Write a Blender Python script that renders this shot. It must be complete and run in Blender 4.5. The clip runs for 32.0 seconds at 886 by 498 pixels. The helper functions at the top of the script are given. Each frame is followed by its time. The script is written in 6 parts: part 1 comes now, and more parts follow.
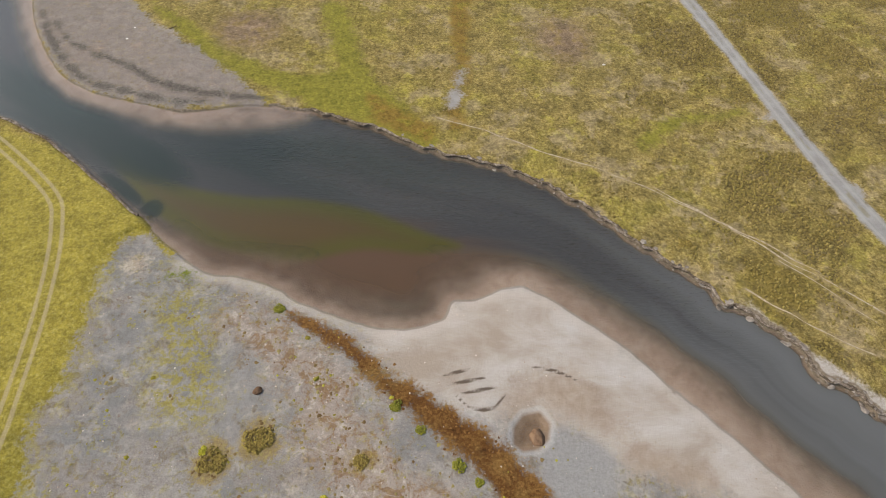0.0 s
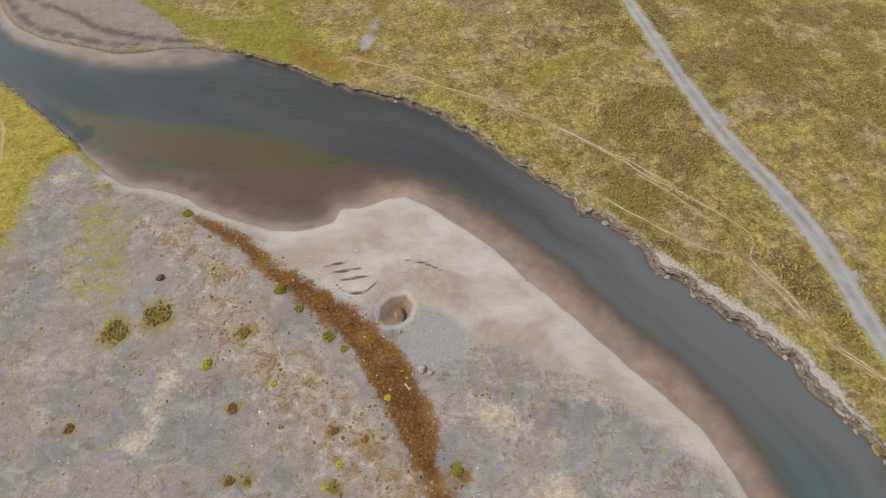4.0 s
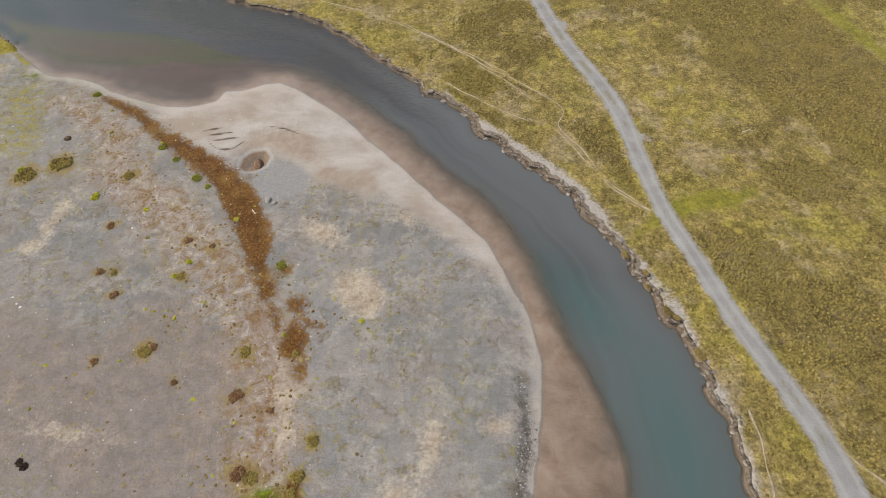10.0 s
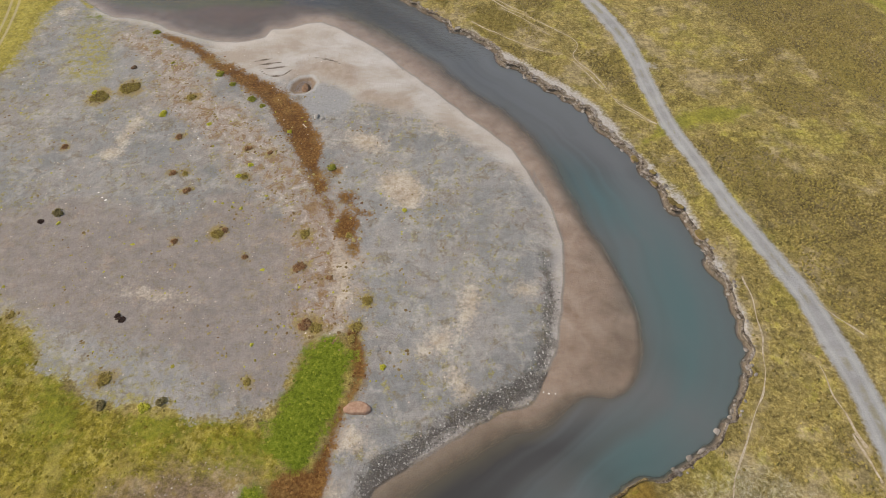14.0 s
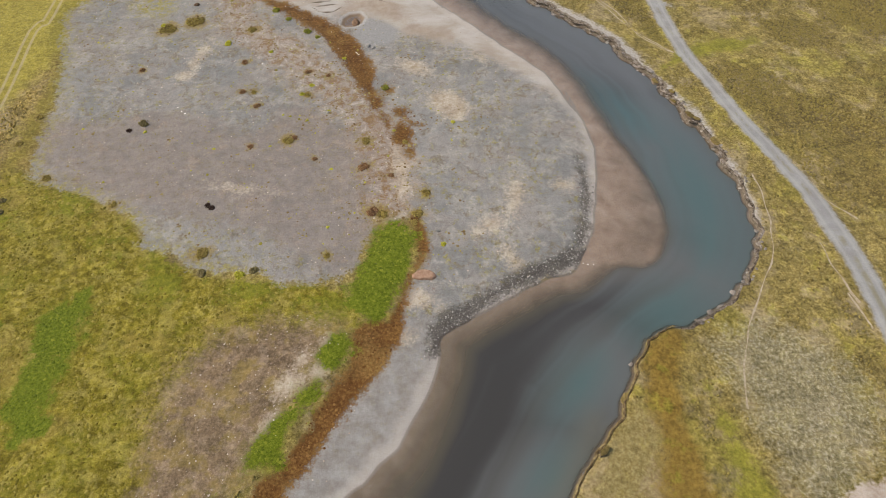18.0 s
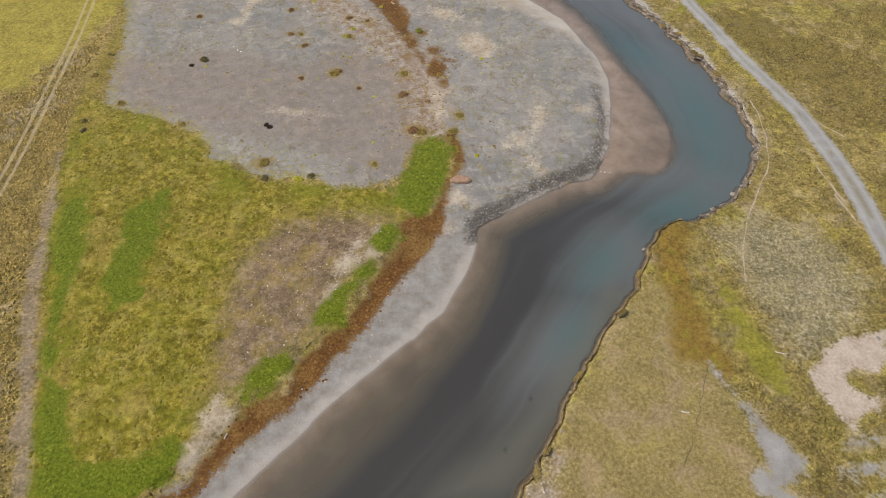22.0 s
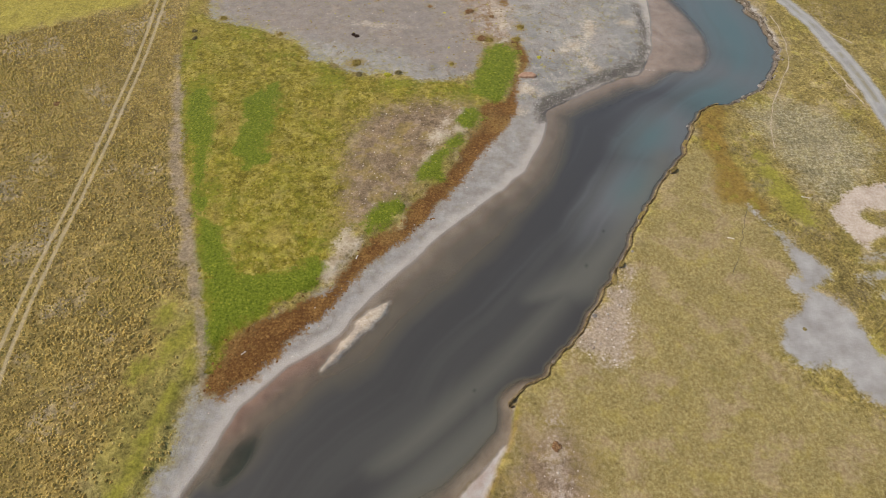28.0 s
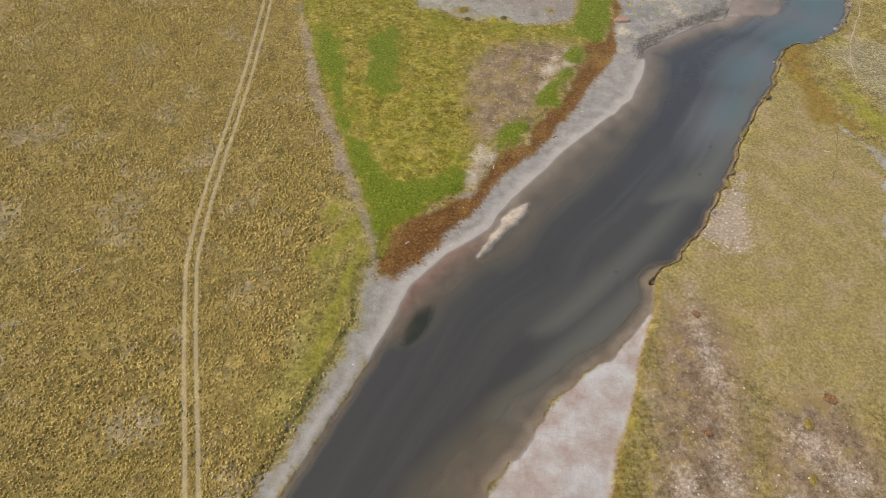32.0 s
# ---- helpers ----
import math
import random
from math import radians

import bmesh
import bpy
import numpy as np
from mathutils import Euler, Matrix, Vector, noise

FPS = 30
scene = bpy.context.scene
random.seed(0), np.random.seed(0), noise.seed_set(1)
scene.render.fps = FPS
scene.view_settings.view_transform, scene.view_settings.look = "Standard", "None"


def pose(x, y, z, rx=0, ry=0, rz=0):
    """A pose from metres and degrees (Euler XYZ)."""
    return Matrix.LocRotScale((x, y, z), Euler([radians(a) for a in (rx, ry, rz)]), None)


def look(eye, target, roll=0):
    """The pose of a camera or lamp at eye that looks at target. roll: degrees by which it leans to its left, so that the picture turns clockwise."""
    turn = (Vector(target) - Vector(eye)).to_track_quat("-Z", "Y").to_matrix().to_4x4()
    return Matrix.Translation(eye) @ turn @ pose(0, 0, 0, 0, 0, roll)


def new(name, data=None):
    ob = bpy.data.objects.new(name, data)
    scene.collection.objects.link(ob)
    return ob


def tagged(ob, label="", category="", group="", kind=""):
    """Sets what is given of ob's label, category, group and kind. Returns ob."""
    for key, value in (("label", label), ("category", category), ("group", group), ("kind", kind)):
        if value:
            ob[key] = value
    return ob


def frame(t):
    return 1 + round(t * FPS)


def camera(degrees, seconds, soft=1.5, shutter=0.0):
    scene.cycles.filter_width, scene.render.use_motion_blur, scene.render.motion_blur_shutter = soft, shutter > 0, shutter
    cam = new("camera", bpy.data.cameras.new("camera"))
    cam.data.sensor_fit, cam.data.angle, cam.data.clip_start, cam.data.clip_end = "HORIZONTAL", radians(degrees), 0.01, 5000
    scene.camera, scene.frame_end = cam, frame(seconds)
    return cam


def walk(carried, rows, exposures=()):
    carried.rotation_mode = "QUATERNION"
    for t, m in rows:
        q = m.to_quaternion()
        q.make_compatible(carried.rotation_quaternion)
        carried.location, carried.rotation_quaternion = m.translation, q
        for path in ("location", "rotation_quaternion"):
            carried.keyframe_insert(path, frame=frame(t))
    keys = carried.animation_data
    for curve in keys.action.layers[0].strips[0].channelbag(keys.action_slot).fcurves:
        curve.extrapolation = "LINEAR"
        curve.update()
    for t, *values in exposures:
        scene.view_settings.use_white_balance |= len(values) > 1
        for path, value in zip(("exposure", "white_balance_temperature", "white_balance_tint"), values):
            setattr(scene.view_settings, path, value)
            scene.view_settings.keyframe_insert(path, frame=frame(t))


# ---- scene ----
# ---------------------------------------------------------------- camera
# seconds, eye x y z, yaw, pitch, roll (degrees)
PATH = [
    (0.0, -41.78, 67.24, 77.69, -3.20, -52.70, 1.81),
    (0.5, -39.34, 65.12, 77.86, -3.01, -52.72, 1.66),
    (1.0, -37.19, 62.81, 78.13, -3.01, -52.85, 1.53),
    (1.5, -34.99, 60.58, 78.29, -2.83, -52.90, 1.39),
    (2.0, -32.73, 58.11, 78.39, -2.77, -52.95, 1.36),
    (2.5, -30.52, 55.77, 78.49, -2.66, -52.95, 1.29),
    (3.0, -28.07, 53.22, 78.62, -2.57, -52.97, 1.25),
    (3.5, -25.76, 50.98, 78.72, -2.45, -53.00, 1.16),
    (5.5, -14.25, 41.09, 79.45, -1.15, -53.07, 0.16),
    (6.0, -11.00, 38.39, 79.54, -0.83, -53.05, -0.08),
    (6.5, -8.22, 35.91, 79.58, -0.59, -52.99, -0.28),
    (7.0, -5.30, 33.14, 79.61, -0.49, -52.92, -0.30),
    (7.5, -2.75, 30.45, 79.52, -0.47, -52.81, -0.31),
    (8.0, -0.20, 27.35, 79.50, -0.37, -52.72, -0.37),
    (8.5, 1.87, 24.59, 79.54, -0.29, -52.71, -0.49),
    (9.0, 3.53, 21.50, 79.49, -0.20, -52.63, -0.54),
    (9.5, 4.43, 18.83, 79.40, -0.19, -52.57, -0.57),
    (10.0, 4.71, 15.93, 79.35, -0.24, -52.49, -0.52),
    (10.5, 4.52, 13.54, 79.37, -0.27, -52.50, -0.48),
    (11.0, 3.83, 11.01, 79.69, -0.34, -52.66, -0.42),
    (11.5, 2.83, 8.59, 79.90, -0.41, -52.74, -0.40),
    (12.0, 1.67, 5.75, 79.85, -0.29, -52.70, -0.55),
    (12.5, 0.84, 2.94, 79.70, -0.08, -52.53, -0.71),
    (13.0, -0.00, 0.00, 79.63, -0.00, -52.51, -0.76),
    (13.5, -0.50, -2.70, 79.65, 0.03, -52.46, -0.78),
    (14.0, -0.67, -5.66, 79.70, 0.03, -52.46, -0.75),
    (14.5, -0.75, -8.19, 79.76, -0.04, -52.53, -0.68),
    (16.5, -4.35, -19.21, 79.91, -0.52, -52.54, -0.30),
    (17.0, -6.19, -21.76, 80.13, -0.76, -52.68, -0.15),
    (17.5, -8.20, -24.13, 80.53, -0.96, -52.94, 0.01),
    (18.0, -10.33, -26.60, 80.71, -0.92, -53.08, 0.02),
    (18.5, -12.37, -29.17, 80.79, -0.85, -53.18, 0.02),
    (19.0, -14.22, -31.87, 80.98, -0.78, -53.27, -0.00),
    (19.5, -15.78, -34.73, 80.89, -0.79, -53.15, -0.03),
    (20.0, -16.73, -37.68, 80.84, -0.70, -52.96, -0.08),
    (20.5, -17.16, -40.55, 80.75, -0.59, -52.70, -0.13),
    (21.0, -17.23, -43.20, 80.75, -0.56, -52.57, -0.16),
    (21.5, -16.95, -45.78, 80.68, -0.56, -52.46, -0.18),
    (22.0, -16.40, -48.28, 80.78, -0.67, -52.47, -0.07),
    (22.5, -16.05, -50.83, 80.95, -0.77, -52.54, -0.00),
    (23.0, -16.08, -53.41, 81.14, -0.93, -52.61, 0.03),
    (23.5, -16.40, -56.03, 81.11, -1.02, -52.53, 0.09),
    (24.0, -17.06, -58.57, 81.05, -1.05, -52.43, 0.15),
    (24.5, -18.13, -61.03, 81.14, -1.18, -52.43, 0.20),
    (26.5, -25.14, -70.69, 81.21, -1.45, -52.37, 0.31),
    (27.0, -27.65, -73.00, 80.97, -1.69, -52.35, 0.49),
    (27.5, -30.29, -75.35, 81.02, -1.88, -52.41, 0.60),
    (28.0, -32.86, -77.69, 81.03, -1.94, -52.45, 0.64),
    (28.5, -35.62, -80.15, 80.84, -2.04, -52.36, 0.75),
    (29.0, -38.48, -82.50, 80.71, -2.13, -52.36, 0.84),
    (29.5, -41.18, -84.73, 80.60, -2.12, -52.34, 0.77),
    (30.0, -44.30, -87.34, 80.50, -2.12, -52.28, 0.74),
    (30.5, -47.19, -89.73, 80.42, -2.14, -52.22, 0.72),
    (31.0, -50.41, -92.31, 80.36, -2.10, -52.23, 0.64),
    (31.5, -53.21, -94.70, 79.97, -1.97, -52.06, 0.52),
    (32.0, -55.94, -97.48, 79.76, -1.79, -51.94, 0.42),
]
EXPOSURES = [(0.0, 0.17), (14.0, 0.17), (24.0, 0.2), (32.0, 0.25)]


def aim(x, y, z, yaw, pitch, roll):
    yaw, pitch = radians(yaw), radians(pitch)
    ahead = Vector((-math.sin(yaw) * math.cos(pitch), math.cos(yaw) * math.cos(pitch), math.sin(pitch)))
    eye = Vector((x, y, z))
    return look(eye, eye + ahead, roll)


cam = camera(70.0, 32.0, soft=0.85)
walk(cam, [(row[0], aim(*row[1:])) for row in PATH], exposures=EXPOSURES)

# ---------------------------------------------------------------- light: thin overcast, soft sun
SUN_ELEVATION, SUN_AZIMUTH = 46.0, -82.0
world = bpy.data.worlds.new("sky")
scene.world = world
world.use_nodes = True
wt = world.node_tree
sky = wt.nodes.new("ShaderNodeTexSky")
sky.sky_type = "NISHITA"
sky.sun_disc = False
sky.sun_elevation = radians(SUN_ELEVATION)
sky.sun_rotation = radians(SUN_AZIMUTH)
sky.air_density, sky.dust_density, sky.ozone_density = 1.4, 5.0, 1.0
wt.nodes["Background"].inputs["Strength"].default_value = 0.115
wt.links.new(sky.outputs[0], wt.nodes["Background"].inputs["Color"])
sun = new("sun", bpy.data.lights.new("sun", "SUN"))
sun.data.energy, sun.data.angle, sun.data.color = 1.95, radians(8), (1.0, 0.91, 0.78)
az, el = radians(SUN_AZIMUTH), radians(SUN_ELEVATION)
sun.matrix_world = look((math.sin(az) * math.cos(el) * 200, math.cos(az) * math.cos(el) * 200, math.sin(el) * 200), (0, 0, 0))

# ---------------------------------------------------------------- plan: control points in metres
FAR_BANK = [(-179.5, 270.3), (-142.1, 222.1), (-128.3, 202.1), (-121.5, 186.9), (-112.4, 172.1), (-104.8, 165.5), (-98.9, 163.0), (-91.0, 160.6),
    (-84.4, 158.8), (-72.4, 160.7), (-62.3, 158.4), (-56.5, 156.4), (-46.2, 151.6), (-41.2, 148.4), (-31.5, 144.8), (-22.3, 139.8), (-11.1, 130.6),
    (-8.7, 127.1), (-0.7, 120.3), (2.1, 116.0), (6.2, 112.9), (10.4, 108.0), (11.8, 103.5), (15.2, 101.9), (18.7, 97.1), (26.9, 87.6), (29.5, 81.9),
    (32.8, 77.0), (36.5, 67.7)]
FAR_BANK_LOW = [(37.3, 65), (41.2, 54), (40.5, 51.8), (41.8, 48.8), (42.2, 40.7), (41.8, 36.5), (41.2, 34.3), (39, 29.6), (35.6, 25.5), (31.6, 22.5),
    (26.8, 19.4), (22.4, 19), (20.8, 17.5), (18.4, 14.2), (15.7, 9.5), (14.1, 5.6), (11.3, 2.7), (4, -7.9), (-4.2, -21.3), (-12.6, -32.5),
    (-16.9, -37.4), (-21.3, -41.5), (-21.9, -42.6), (-23.1, -46.9), (-28.9, -53.2), (-38, -60), (-42.4, -64.7), (-60.5, -87.8), (-70, -101),
    (-92, -131), (-125, -180)]
NEAR_SHORE = [(-174.4, 201.9), (-144.5, 177.3), (-125.2, 162.1), (-111.1, 154.0), (-104.7, 149.7), (-86.2, 133.4), (-83.9, 130.7), (-78.2, 125.5),
    (-73.5, 122.6), (-68.3, 121.7), (-63.1, 119.6), (-60.4, 117.5), (-54.5, 115.0), (-50.4, 113.4), (-46.4, 112.4), (-42.4, 112.7), (-38.8, 114.1),
    (-37.5, 116.9), (-34.2, 117.1), (-29.0, 119.1), (-24.9, 118.3), (-16.8, 111.8), (-13.5, 108.6), (-10.3, 105.1), (-8.1, 101.5), (-8.6, 102.9),
    (9.3, 81.7), (12.6, 77.3), (16.6, 66.9)]
NEAR_SHORE_LOW = [(15.2, 73.3), (16.9, 67), (18.5, 56.7), (17.1, 46.3), (15.8, 40.2), (14.5, 35.9), (12.7, 32.4), (10.6, 29.4), (5.1, 27.4),
    (-7.9, 19.7), (-10, 17.9), (-10.1, 14.9), (-11.1, 11.2), (-14.8, 3.5), (-17.1, 0.4), (-31.3, -12.6), (-34.2, -16.2), (-39.2, -21.5),
    (-43.3, -26.4), (-46.4, -30.7), (-50.5, -34.1), (-53.8, -36.4), (-56.6, -39.4), (-58.5, -41.4), (-60, -43.8), (-62.9, -50.6), (-67.9, -60.4),
    (-84, -88.8), (-92, -102), (-113, -131), (-150, -185)]
BAR_BACK = [(-21.9, -42.3), (-23.2, -47.9), (-26, -53.3), (-30.2, -64.2), (-32.6, -68.7), (-34.1, -72.9), (-36.5, -78), (-43.5, -89.8), (-55, -104),
    (-80, -131)]
SHOAL_TOP = [(-76.3, 124.4), (-69.1, 126.4), (-61.4, 126.8), (-54.4, 125.4), (-45.8, 124.9), (-38.8, 125.9), (-31.9, 124.7), (-25.2, 123.0), (-18.8,
    119.8), (-7.5, 110.0), (-0.3, 102.2), (8.8, 90.8), (12.6, 86.7), (21.6, 61.3), (17.6, 62.1), (7.0, 82.0), (-8.7, 100.6), (-23.8, 113.1), (-29.3,
    116.0), (-37.6, 114.2), (-46.3, 110.8), (-73.1, 120.7)]
SHOAL_BEND = [(16.6, 69.2), (20.6, 63.7), (26.5, 51.2), (28.3, 45.4), (28.2, 40.0), (27.2, 35.0), (25.5, 31.5), (22.2, 29.3), (14.3, 30.2), (10.2,
    28.4), (12.8, 32.9), (16.0, 44.6), (17.4, 59.8)]
SHOAL_MID = [(-7.2, 17.5), (-9.6, 8.5), (-10.4, 2.7), (-14.7, -5.9), (-27.5, -21.4), (-33.2, -26.1), (-38.4, -31.2), (-41.1, -36.0), (-48.1, -35.9),
    (-31.5, -10.6), (-18.1, 1.6), (-12.4, 11.1)]
SHOAL_LOW = [(-23.7, -48.4), (-29.5, -52.1), (-37.3, -55.5), (-45.7, -60.5), (-51.4, -65.1), (-56.6, -70.1), (-66.9, -83.8), (-54.3, -86.9), (-46.8,
    -72.5), (-38.1, -60.6), (-29.1, -54.4)]
GRAVEL = [(-79.9, 125.5), (-84.2, 129.9), (-87.9, 128.3), (-89.3, 123.0), (-89.3, 112.5), (-88.7, 104.1), (-91.5, 99.9), (-85.6, 79.2), (-83.3, 65.1),
    (-81.9, 52.4), (-79.5, 49.0), (-71.3, 46.9), (-65.5, 43.8), (-59.7, 40.1), (-57.3, 34.8), (-51.7, 33.6), (-47.3, 30.0), (-39.2, 29.9), (-33.5,
    27.6), (-25.5, 28.6), (-22.0, 33.2), (-20.2, 40.2), (-13.6, 40.1), (-11.8, 33.9), (-15.1, 28.7), (-16.8, 19.1), (-20.4, 11.5), (-24.6, 7.0),
    (-28.8, -0.4), (-32.7, -6.1), (-43.4, -18.6), (-50.8, -23.9), (-52.1, -28.1), (-59.3, -36.7), (-63.0, -40.1), (-65.8, -41.2), (-65.6, -47.8),
    (-66.9, -53.8), (-57.1, -54.0), (-42.8, -35.3), (-33.0, -19.8), (-19.5, -8.3), (-8.7, 8.0), (-6.3, 17.4), (26.1, 43.1), (20.2, 48.3), (20.5,
    63.1), (14.9, 81.3), (-2.3, 102.2), (-8.6, 105.6), (-22.2, 119.8), (-39.1, 118.1), (-47.2, 114.4), (-62.4, 120.5), (-68.6, 123.5), (-73.9, 124.7),
    (-78.4, 126.2)]
SAND_TOP = [(-50.4, 114.5), (-38.3, 116.2), (-28.9, 120.0), (-21.1, 115.8), (-12.7, 108.3), (2.7, 89.5), (12.8, 78.3), (13.9, 71.7), (10.5, 74.2),
    (-2.4, 85.8), (-10.6, 89.9), (-17.4, 92.5), (-22.8, 96.9), (-30.2, 99.8), (-35.4, 98.7), (-41.3, 102.2), (-50.3, 110.3), (-47.1, 113.5)]
GRAVEL_TOP = [(-130.1, 214.2), (-123.2, 191.0), (-114.9, 175.3), (-104.8, 165.5), (-91.0, 160.6), (-77.5, 160.1), (-70.5, 161.4), (-88.9, 179.9),
    (-97.4, 186.8), (-104.0, 196.4), (-113.2, 214.3)]
RUST_A = [(-60.4, 114.7), (-53.4, 110.5), (-47, 104.6), (-39.4, 98.8), (-32.9, 93.1), (-28.8, 87), (-25.6, 80.5), (-22.3, 70.5)]
# sedge patches beyond the end of the old channel
SEDGE_SPOTS = [(-19.8, 73.2, 1.5, 1.2, 0), (-21.6, 69.5, 1.4, 2.4, 0), (-19.8, 64.4, 0.7, 2.6, 15), (-16.7, 66.3, 1.7, 1.3, -20), (-14.5, 63.2, 1.3, 0.8, 0), (-16.4, 60.6, 1.9, 3, 0), (-15.4, 56.1, 1.2, 1.8, 0)]
RUST_B = [(-13.8, 40.1), (-12.6, 33.3), (-15.1, 27.0), (-17.3, 18.1), (-20.5, 12.3), (-24.9, 5.3), (-32.2, -4.7), (-34.9, -9.6), (-43.6, -17.3),
    (-50.0, -27.2), (-56.2, -30.9), (-61.8, -35.8), (-63.4, -39.2)]
GREEN_A = [(-18.0, 40.1), (-14.6, 38.2), (-13.9, 35.1), (-16.6, 23.0), (-19.7, 21.2), (-22.5, 22.3), (-24.2, 25.3), (-22.0, 31.1), (-20.3, 36.8)]
GREEN_B = [(-27.4, 11.6), (-25.8, 9.4), (-29.8, 5.1), (-30.3, -0.2), (-34.6, -0.4), (-35.5, 0.8), (-32, 5.3), (-29.6, 9.7)]
GREEN_C = [(-37.8, -4.1), (-36.9, -6.2), (-40.9, -11.1), (-43.8, -11.9), (-44.5, -10.6), (-41.9, -6.9), (-39.3, -4.7)]
GREEN_D = [(-79.2, 24.4), (-75.7, 20.6), (-72.8, 8.3), (-72.3, -1.1), (-70, -6.9), (-67.5, -11), (-64.4, -16.9), (-62.7, -20.3), (-58, -20.5),
    (-50.7, -17.8), (-49.5, -19.4), (-50.6, -22.7), (-55, -24.9), (-59.3, -28.2), (-62.5, -29.4), (-62.8, -32.6), (-65, -32.4), (-65.6, -27),
    (-68, -20), (-70, -12.3), (-73.4, -2.5), (-75.3, 8.4), (-78.4, 17)]
GREEN_E = [(-98.7, 193), (-90.7, 187.5), (-83.2, 180.3), (-72.7, 172.4), (-62.2, 169), (-58, 172.3), (-60.3, 182.1), (-62.3, 192.9), (-57.6, 192.9),
    (-53.9, 178.1), (-50.8, 168.6), (-43.5, 157.8), (-38.2, 150.2), (-41.8, 148.5), (-52.4, 155.5), (-59.9, 158), (-67, 163.4), (-75.3, 167.9),
    (-84.5, 175.4)]
MEADOW = [(-84.7, 51.2), (-74.6, 47.8), (-64.1, 43.4), (-56.0, 35.2), (-46.3, 29.4), (-37.0, 28.3), (-25.6, 26.3), (-21.4, 20.2), (-28.4, 11.4),
    (-34.8, 1.2), (-39.5, -7.9), (-47.6, -13.8), (-49.0, -19.4), (-55.2, -26.1), (-60.4, -30.4), (-63.2, -39.2), (-65.6, -34.9), (-71.7, -9.8),
    (-78.5, 10.7), (-84.5, 36.7)]
PINK = [(-42, 18.1), (-32.9, 20.5), (-24.4, 18.8), (-26.5, 15), (-29.8, 9.4), (-33.5, 2.2), (-35.5, -1.6), (-39.8, -6.1), (-44.3, -10), (-47, -7.4),
    (-47.5, -1.5), (-47.5, 7.5), (-45.1, 14.1)]
PINK_LOW = [(-20.4, -48.6), (-15, -47.2), (-13.8, -54.4), (-14.9, -62.9), (-17.2, -74.7), (-27.8, -75), (-27, -68.8), (-25.5, -61)]
PINK_LOW_B = [(-10.1, -64.6), (-4.9, -62.7), (-0.3, -66.4), (0.3, -71.6), (-1.5, -75.7), (-12.6, -75.4), (-13, -70.5)]
MUD = [(21.5, -7), (22.5, -10.6), (25.5, -14.3), (27.9, -17.8), (30.4, -21.2), (29, -23.4), (26.3, -24.9), (28.3, -26.5), (30.5, -29.5),
    (31.2, -34.3), (32, -38), (30.4, -43.9), (25.9, -41.7), (25.8, -38.3), (23.8, -37.1), (21.9, -37.9), (18.3, -35.6), (19.2, -30.8), (22.4, -27.9),
    (24.4, -25.9), (22.7, -24.5), (22.9, -22.9), (24.9, -22.2), (24.7, -17.8), (24.1, -13.1), (22.2, -10.2)]
PALE = [(50.1, -2.2), (50.4, -3.9), (47.8, -4.5), (47.1, -7.5), (44.6, -8.9), (41.6, -8.5), (39.5, -9.5), (40.2, -11.9), (43.2, -12.9),
    (42.1, -14.3), (39.5, -15.6), (37.9, -17.5), (36.8, -15.7), (36.2, -12.8), (35, -10.8), (35.3, -8.4), (37.4, -6.4), (41.4, -3.8), (45.4, -2.8)]
ROAD = [(-5, 330), (11.7, 226.9), (18, 194), (22.8, 170), (25.8, 153), (28.4, 141), (31, 131), (33.6, 123.9), (36.6, 115.9), (38.6, 108),
    (39.5, 98.5), (40.5, 90), (41.9, 82), (43.6, 76), (46.6, 64.3), (50, 54.5), (53, 45.6), (54.5, 37), (55.4, 28), (55.4, 20), (55.2, 12),
    (55.8, -5), (58, -80), (64, -260)]
TRACK = [(-122.8, 156.4), (-113.1, 149.1), (-101.7, 138.4), (-98.6, 131.9), (-96.7, 123.2), (-95.5, 112.6), (-94.4, 96.0), (-96.0, 93.4), (-93.1,
    54.3), (-92.3, 16.7), (-93.6, -28.7), (-91.9, -44.8), (-85.6, -73.0), (-84.3, -80.5), (-83.4, -91.3)]
FRINGE = [(-68.0, 114.8), (-61.0, 109.3), (-54.4, 103.3), (-52.7, 96.8), (-30.6, 74.8), (-26.2, 68.5), (-21.8, 63.9), (-19.6, 57.1), (-17.9, 48.9),
    (-18.1, 43.3)]
YELLOW_B = [(-116.3, 154.8), (-105.2, 148.3), (-86.7, 132.3), (-84.8, 128.3), (-88.8, 127.3), (-88.6, 115.2), (-89.7, 106.5), (-88.9, 90.4), (-96.8,
    90.6), (-116.2, 132.1), (-125.8, 154.2)]
CRACKED = [(-11.7, 72.0), (-7.9, 72.6), (-4.6, 70.9), (-4.2, 65.9), (-6.3, 64.2), (-8.6, 65.0), (-10.5, 67.2)]
WET_EDGE_A = [(14.9, 54.4), (15.4, 48.4), (14.8, 42.9), (13.4, 36.9), (11.7, 33.3), (9.3, 31.4), (6.7, 30.8), (-2.7, 23.5)]
WET_EDGE_B = [(12.5, 32.9), (7.2, 30.1), (1.5, 27.6), (-9.9, 19.2), (-11.0, 16.5)]
TRAIL_A = [(-39.0, 156.7), (-30.9, 153.0), (-20.4, 147.1), (-9.4, 141.8), (-1.0, 136.2), (7.4, 129.7), (14.8, 122.3), (27.2, 111.1), (26.7, 104.7),
    (30.4, 97.7), (33.5, 90.0), (36.5, 86.2), (39.2, 83.8)]
TRAIL_C = [(44.9, 49.4), (45.1, 44.2), (42.8, 32.5), (35.2, 19.4), (32.1, 11.7), (30.9, 6.4)]
